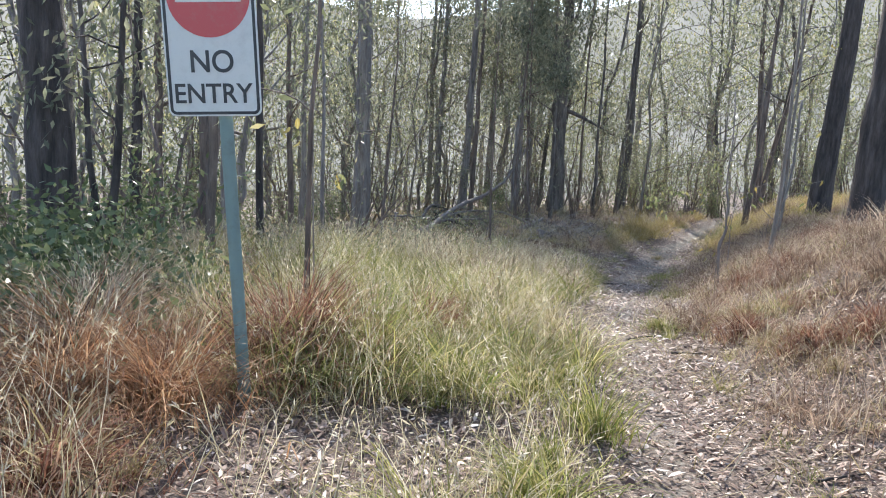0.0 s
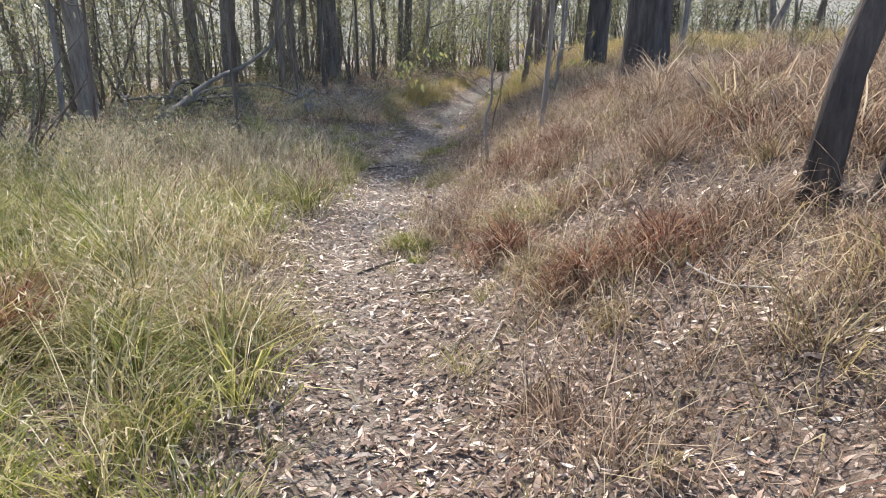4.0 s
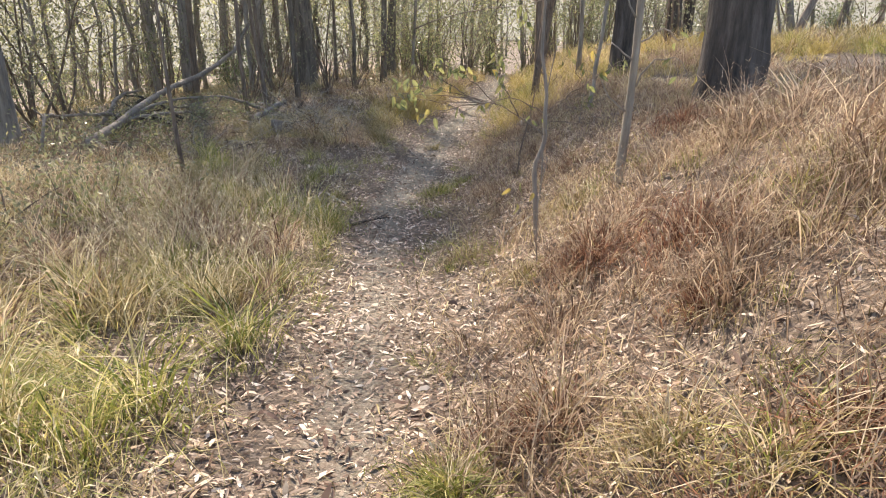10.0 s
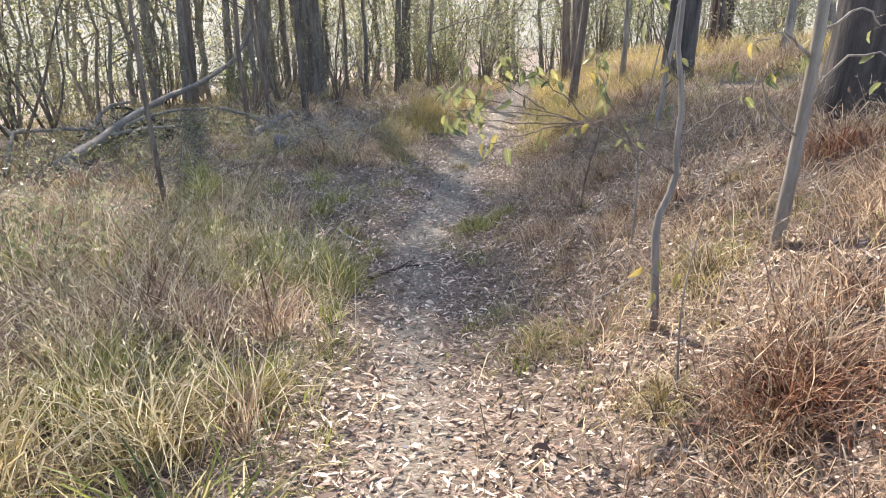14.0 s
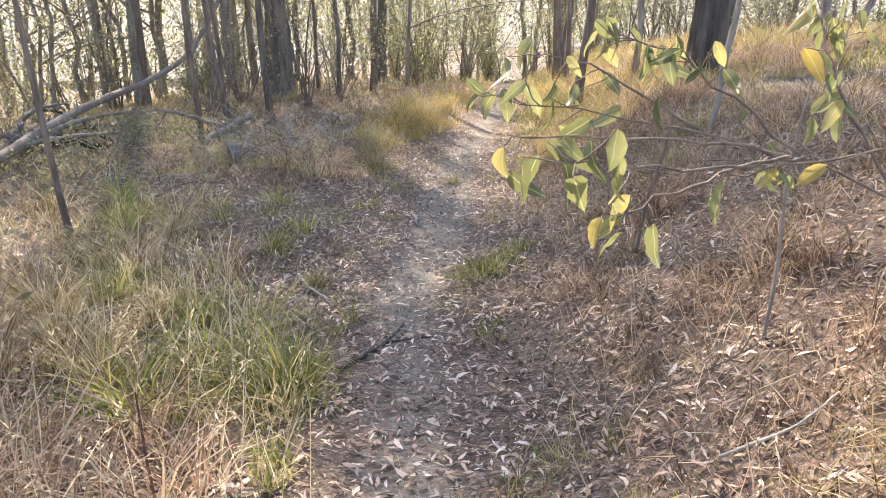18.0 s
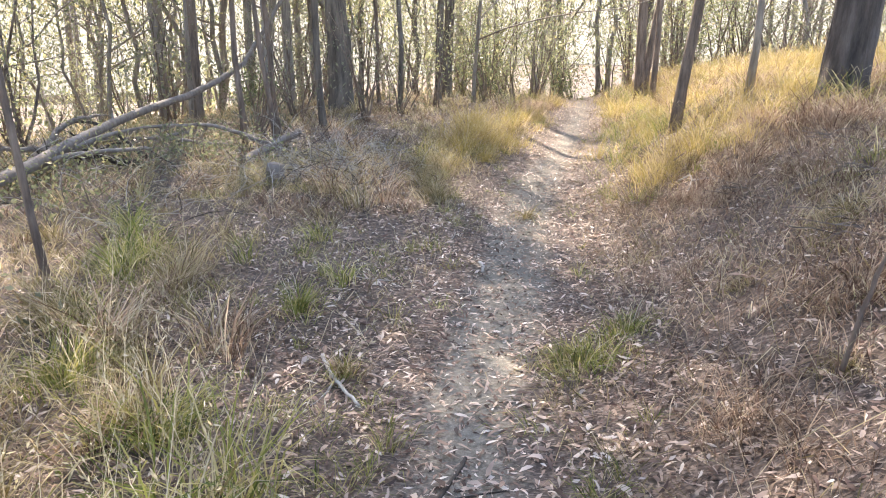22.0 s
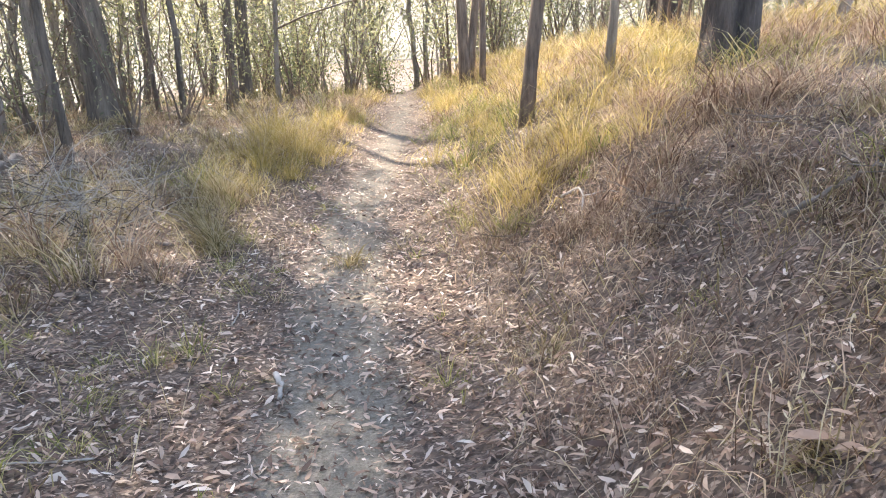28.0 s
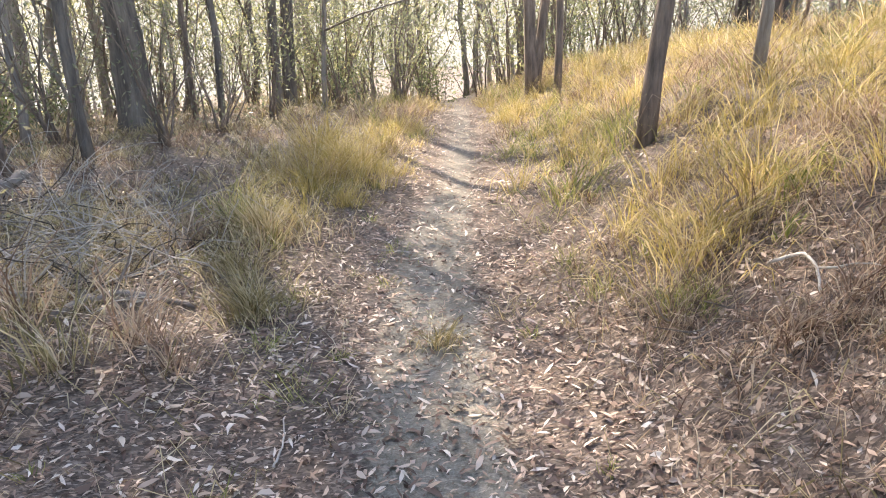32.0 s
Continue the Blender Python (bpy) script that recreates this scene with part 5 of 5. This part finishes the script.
# pale straw caught in the dead brush
cx, cy = sow(rng, 90, -2.8, -1.0, 17.9, 20.2, lambda x, y: 0.9 + 0 * x)
field("brush_straw", [tufts(rng, cx, cy, 60, 0.14, 0.3, 0.0036, 0.7, 0.5)], GRASS_STRAW, "pale dry grass caught in dead brush")
# dry growth on the slope and far banks
cx, cy = sow(rng, 1000, -22, -5.0, 4, 40, lambda x, y: 0.35 + 0.5 * wave(x, y, 0.8, 3.0))
far1 = tufts(rng, cx, cy, 15, 0.18, 0.42, 0.016, 0.4, joints=2)
cx, cy = sow(rng, 600, -14, 20, 26, 50, lambda x, y: np.clip((np.abs(off(x, y)) - 0.7) / 0.5, 0, 1) * 0.8)
far2 = tufts(rng, cx, cy, 14, 0.2, 0.45, 0.02, 0.4, joints=2)
cx, cy = sow(rng, 500, 6.0, 22, 4, 30, lambda x, y: 0.8 + 0 * x)
field("dry_undergrowth", [far1, far2, tufts(rng, cx, cy, 15, 0.2, 0.45, 0.019, 0.4, joints=2)], GRASS_STRAW, "dry grass under the forest trees")

# tussocks that stand alone
def sown_tussocks(seed, count, x0, x1, y0, y1, chance, kinds):
    """Rows for domed tussocks at scattered places."""
    rg, rows = np.random.default_rng(seed), []
    while len(rows) < count:
        x, y = rg.uniform(x0, x1), rg.uniform(y0, y1)
        if rg.random() < chance(np.array([x]), np.array([y]))[0] and all((x - r[0]) ** 2 + (y - r[1]) ** 2 > 0.16 for r in rows):
            mat, tall, label = kinds[rg.integers(len(kinds))]
            k = rg.uniform(0.75, 1.25)
            rows.append((x, y, int(230 * k), 0.14 * k, tall * k, rg.uniform(0.6, 0.8), mat, label))
    return rows


for x, y, n, wide, tall, bend, mat, label in (
    *sown_tussocks(1, 46, 0.7, 3.6, 2.5, 11.5, lambda x, y: np.clip((off(x, y) - 0.6) / 0.4, 0, 1) * (1 - 0.8 * np.exp(-((x - 1.7) / 0.9) ** 2 - ((y - 5.4) / 0.7) ** 2)), ((GRASS_RED, 0.34, "drooping dry russet tussock on the bank"), (GRASS_RUST, 0.3, "drooping dark russet tussock on the bank"), (GRASS_RED, 0.4, "tall drooping russet tussock on the bank"), (GRASS_STRAW, 0.3, "drooping straw-coloured tussock on the bank"))),
    *sown_tussocks(2, 16, 1.2, 3.6, 11.5, 16.5, lambda x, y: np.clip((off(x, y) - 0.8) / 0.4, 0, 1), ((GRASS_RED, 0.26, "collapsed brown tussock on the shaded bank"), (GRASS_STRAW, 0.24, "collapsed straw-coloured tussock on the shaded bank"))),
    *sown_tussocks(3, 30, -3.6, -0.5, 3.5, 14.0, lambda x, y: left_grass(x, y), ((GRASS_STRAW, 0.42, "drooping straw-coloured tussock beside the path"), (GRASS_GREEN, 0.44, "drooping yellow-green tussock beside the path"), (GRASS_RED, 0.36, "drooping brown tussock beside the path"))),
    (1.37, 5.42, 900, 0.17, 0.36, 0.42, GRASS_RUST, "dense dark russet tussock standing alone on leaf litter"),
    (1.75, 5.3, 620, 0.15, 0.32, 0.45, GRASS_RUST, "dense dark russet tussock on leaf litter"),
    (1.05, 6.3, 420, 0.13, 0.34, 0.4, GRASS_RUST, "russet tussock at the foot of the bank"),
    (1.55, 7.6, 560, 0.16, 0.36, 0.42, GRASS_RUST, "dense russet tussock on the bank"),
    (1.35, 8.7, 520, 0.16, 0.34, 0.42, GRASS_RUST, "dense russet tussock on the bank"),
    (-1.97, 3.7, 800, 0.2, 0.55, 0.3, GRASS_RUST, "dense russet tussock among green grass"),
    (2.1, 6.45, 300, 0.14, 0.42, 0.4, GRASS_RED, "tall russet tussock on the bank"),
    (-1.86, 6.55, 300, 0.12, 0.5, 0.2, GRASS_RED, "upright russet tussock among green grass"),
    (-2.2, 2.75, 700, 0.2, 0.5, 0.42, GRASS_COPPER, "dense copper-brown tussock beside the sign post"),
    (-2.6, 2.6, 700, 0.22, 0.56, 0.42, GRASS_COPPER, "dense copper-brown tussock near the sign post"),
    (-2.3, 2.2, 620, 0.2, 0.5, 0.46, GRASS_COPPER, "dense copper-brown tussock near the sign post"),
    (-2.75, 2.1, 560, 0.2, 0.5, 0.46, GRASS_COPPER, "dense copper-brown tussock near the sign post"),
    (-2.0, 1.85, 420, 0.17, 0.36, 0.5, GRASS_RUST, "low dark russet tussock near the sign post"),
    (-2.9, 3.0, 500, 0.2, 0.5, 0.42, GRASS_COPPER, "copper-brown tussock among green grass"),
    (-1.75, 3.3, 500, 0.18, 0.4, 0.44, GRASS_RUST, "dense russet tussock behind the sign post"),
    (-0.24, 3.03, 160, 0.09, 0.42, 0.18, GRASS_GREEN, "upright bright green tussock at the path edge"),
    (-0.05, 3.5, 110, 0.08, 0.36, 0.2, GRASS_GREEN, "upright bright green tussock at the path edge"),
    (-1.45, 4.9, 620, 0.16, 0.56, 0.28, GRASS_RUST, "upright russet tussock among green grass"),
    (-1.54, 3.89, 260, 0.16, 0.55, 0.25, GRASS_GREEN, "tall green tussock behind the sign"),
    (0.41, 6.97, 340, 0.12, 0.3, 0.4, GRASS_GREEN, "green tussock beside the path"),
    (0.45, 6.6, 120, 0.09, 0.2, 0.4, GRASS_GREEN, "low green tussock beside the path"),
    (-0.57, 11.46, 320, 0.10, 0.36, 0.28, GRASS_GREEN, "dark green tussock at the path edge"),
    (-1.4, 9.4, 420, 0.2, 0.36, 0.35, GRASS_GREEN, "bright yellow-green tussock in sunlight"),
    (-0.75, 9.6, 380, 0.18, 0.32, 0.35, GRASS_GREEN, "bright yellow-green tussock in sunlight"),
    (-1.85, 9.1, 140, 0.1, 0.6, 0.15, GRASS_GREEN, "tall upright green tussock"),
    (-0.64, 13.3, 120, 0.05, 0.24, 0.25, GRASS_STRAW, "small straw-coloured tussock on leaf litter"),
    (0.67, 13.45, 380, 0.16, 0.26, 0.45, GRASS_GREEN, "low green tussock at the foot of the bank"),
    (0.95, 13.75, 260, 0.14, 0.24, 0.48, GRASS_GREEN, "low yellow-green tussock at the foot of the bank"),
    (-1.75, 11.8, 300, 0.14, 0.46, 0.36, GRASS_STRAW, "tall straw-coloured tussock beside leaf litter"),
    (-2.15, 12.4, 340, 0.16, 0.5, 0.36, GRASS_STRAW, "tall straw-coloured tussock beside leaf litter"),
    (-2.0, 13.0, 300, 0.15, 0.46, 0.38, GRASS_GREEN, "tall yellow-green tussock beside leaf litter"),
    (-2.4, 13.7, 340, 0.16, 0.5, 0.36, GRASS_STRAW, "tall straw-coloured tussock beside leaf litter"),
    (-2.05, 14.5, 300, 0.15, 0.48, 0.36, GRASS_STRAW, "tall straw-coloured tussock beside leaf litter"),
    (-2.7, 14.9, 300, 0.16, 0.46, 0.38, GRASS_GREEN, "tall yellow-green tussock beside leaf litter"),
    (-1.35, 13.9, 180, 0.1, 0.28, 0.4, GRASS_RED, "small brown tussock on leaf litter"),
    (-1.5, 12.6, 260, 0.1, 0.42, 0.22, GRASS_STRAW, "straw-coloured tussock on leaf litter"),
    (-1.9, 13.4, 320, 0.13, 0.5, 0.3, GRASS_STRAW, "straw-coloured tussock on leaf litter"),
    (-1.1, 14.2, 200, 0.1, 0.34, 0.3, GRASS_GREEN, "green-brown tussock on leaf litter"),
    (-0.3, 17.8, 260, 0.12, 0.3, 0.3, GRASS_STRAW, "straw-coloured tussock beside the bare path"),
    (-0.45, 18.5, 260, 0.16, 0.36, 0.3, GRASS_STRAW, "straw-coloured tussock beside the bare path"),
    (-0.3, 19.3, 420, 0.22, 0.46, 0.3, GRASS_STRAW, "large straw-coloured tussock beside the path"),
    (0.35, 20.4, 300, 0.2, 0.5, 0.36, GRASS_GOLD, "sunlit yellow tussock beside the path"),
    (0.05, 20.9, 360, 0.22, 0.58, 0.34, GRASS_GOLD, "large sunlit yellow tussock beside the path"),
    (0.45, 21.3, 300, 0.2, 0.64, 0.3, GRASS_GOLD, "large sunlit yellow tussock beside the path"),
    (-0.35, 21.5, 340, 0.24, 0.5, 0.4, GRASS_STRAW, "straw-coloured tussock behind yellow grass"),
    (0.15, 22.0, 340, 0.22, 0.7, 0.3, GRASS_GOLD, "large sunlit yellow tussock beside the path"),
    (0.75, 22.2, 260, 0.18, 0.58, 0.34, GRASS_GOLD, "sunlit yellow tussock beside the path"),
    (-0.3, 20.2, 260, 0.2, 0.4, 0.42, GRASS_STRAW, "low straw-coloured tussock beside the path"),
    (1.0, 23.2, 240, 0.2, 0.5, 0.36, GRASS_GOLD, "sunlit yellow tussock beside the path"),
    (0.2, 17.2, 90, 0.06, 0.16, 0.4, GRASS_GREEN, "small green tuft on the bare path"),
    (0.72, 17.3, 90, 0.07, 0.18, 0.4, GRASS_STRAW, "small dry tuft on the bare path"),
):
    v, t, q = tufts(rng, np.array([x]), np.array([y]), n * 1.0, wide, tall, 0.0056, bend * 1.25)
    o = np.array([x, y, float(land(x, y))])
    whole = thing("grass_tussock", *o, label, "grass")
    tagged(child("tuft", mesh_of("tuft", v - o, t, q, mat), whole), kind="stuff")
    v, t, q = tufts(rng, np.array([x]), np.array([y]), n * 0.25, wide * 1.35, tall * 0.7, 0.005, bend * 1.9)
    tagged(child("dead_tuft", mesh_of("dead_tuft", v - o, t, q, GRASS_RED if mat is GRASS_STRAW else GRASS_STRAW), whole, "dry collapsed outer blades"), kind="stuff")
    m = max(4, n // 40)
    v, t, q = seed_stalks(rng, x + rng.normal(size=m) * wide * 0.5, y + rng.normal(size=m) * wide * 0.5, tall * 1.05)
    tagged(child("seed_plume", mesh_of("seed_plume", v - o, t, q, GRASS_RED if mat in (GRASS_RED, GRASS_RUST) else GRASS_SEED), whole, "thin stalks with dry seed heads"), kind="stuff")


# ---------------------------------------------------------------- fallen leaves
def litter_chance(x, y):
    d = np.abs(off(x, y))
    bare = np.interp(y, [11, 13.5, 18, 21], [0.75, 0.5, 0.5, 0.6])
    w = np.interp(d, [0, 0.35, 0.8, 2.5, 5], [0, 0.9, 1, 0.7, 0.3]) + bare * np.clip(1 - d / 0.35, 0, 1)
    w = w * np.interp(off(x, y), [-2.5, -0.8, 0], [1, 1, 1]) * np.interp(y, [0, 2, 12, 13, 17, 19, 24], [1, 1, 0.9, 1, 1, 0.8, 0.6])
    return w * (0.45 + 0.55 * wave(x, y, 2.3, 6.0)) * (1 - 0.45 * np.clip((off(x, y) - 0.9) / 0.5, 0, 1) * np.interp(y, [9, 11, 15.5, 17], [1.0, 0.2, 0.3, 1.3]))


x, y = sow(rng, 128000, -3.6, 4.0, 0.8, 29, litter_chance)
n = len(x)
pos = np.stack([x, y, land(x, y) + np.abs(rng.normal(size=n)) * 0.012 + 0.004], 1)
az = rng.uniform(0, 6.28, n)
way = np.stack([np.cos(az), np.sin(az), rng.normal(size=n) * 0.22], 1)
L = rng.uniform(0.03, 0.09, n)
W = L * rng.uniform(0.065, 0.15, n)
sid = np.stack([-np.sin(az), np.cos(az), rng.normal(size=n) * 0.3], 1)
curl = L * rng.uniform(-0.05, 0.2, n)
sick = L * rng.normal(size=n) * 0.09
rows = []
for f, w in ((0.0, 0.0), (0.3, 1.0), (0.3, -1.0), (0.68, 0.8), (0.68, -0.8), (1.0, 0.0)):
    arch = 4 * f * (1 - f)
    rows.append(pos + way * (L * f)[:, None] + sid * (W * w + sick * arch)[:, None] + np.array([0, 0, 1.0]) * (curl * arch)[:, None])
v = np.stack(rows, 1)
k = np.arange(n)[:, None] * 6
t = np.concatenate([k + [0, 2, 1], k + [1, 2, 4], k + [1, 4, 3], k + [3, 4, 5]], 1).reshape(-1, 3)
v[:, :, 2] = np.maximum(v[:, :, 2], land(v[:, :, 0], v[:, :, 1]) + 0.002)
tagged(new("leaf_litter", mesh_of("leaf_litter", v.reshape(-1, 3), t, None, LITTER)), "dry curled brown and tan gum leaves", "leaves", kind="stuff")

# crumbled leaves between them
def scrap_chance(x, y):
    d = off(x, y)
    return (np.interp(np.abs(d), [0, 0.3, 0.7, 1.8, 3.2], [0.7, 0.8, 1, 0.8, 0.2]) - 0.12 * np.exp(-(d / 0.28) ** 2) * (y > 12.5)) * np.interp(y, [1, 2.5, 18, 22], [0.5, 1, 1, 0.4]) * (0.6 + 0.4 * wave(x, y, 2.9, 3.0))


x, y = sow(rng, 185000, -2.6, 3.2, 1.2, 22, scrap_chance)
n = len(x)
az = rng.uniform(0, 6.28, n)
pos = np.stack([x, y, land(x, y) + np.abs(rng.normal(size=n)) * 0.007 + 0.003], 1)
way = np.stack([np.cos(az), np.sin(az), rng.normal(size=n) * 0.3], 1)
sid = np.stack([-np.sin(az), np.cos(az), rng.normal(size=n) * 0.45], 1)
L = rng.uniform(0.016, 0.05, n) * rng.uniform(0.7, 1.1, n)
W = np.minimum(L * rng.uniform(0.1, 0.28, n), 0.008)
fold = np.array([0, 0, 1.0]) * (W * rng.uniform(-0.2, 0.9, n))[:, None]
skew = rng.uniform(0.3, 0.65, (n, 2))
v = np.stack([pos, pos + way * (L * skew[:, 0])[:, None] + sid * W[:, None] + fold, pos + way * L[:, None], pos + way * (L * skew[:, 1])[:, None] - sid * W[:, None] + fold], 1)
v[:, :, 2] = np.maximum(v[:, :, 2], land(v[:, :, 0], v[:, :, 1]) + 0.002)
k = np.arange(n)[:, None] * 4
tagged(new("leaf_scraps", mesh_of("leaf_scraps", v.reshape(-1, 3), np.concatenate([k + [0, 2, 1], k + [0, 3, 2]], 1).reshape(-1, 3), None, LITTER)), "small crumbled brown leaves and bark scraps", "leaves", kind="stuff")
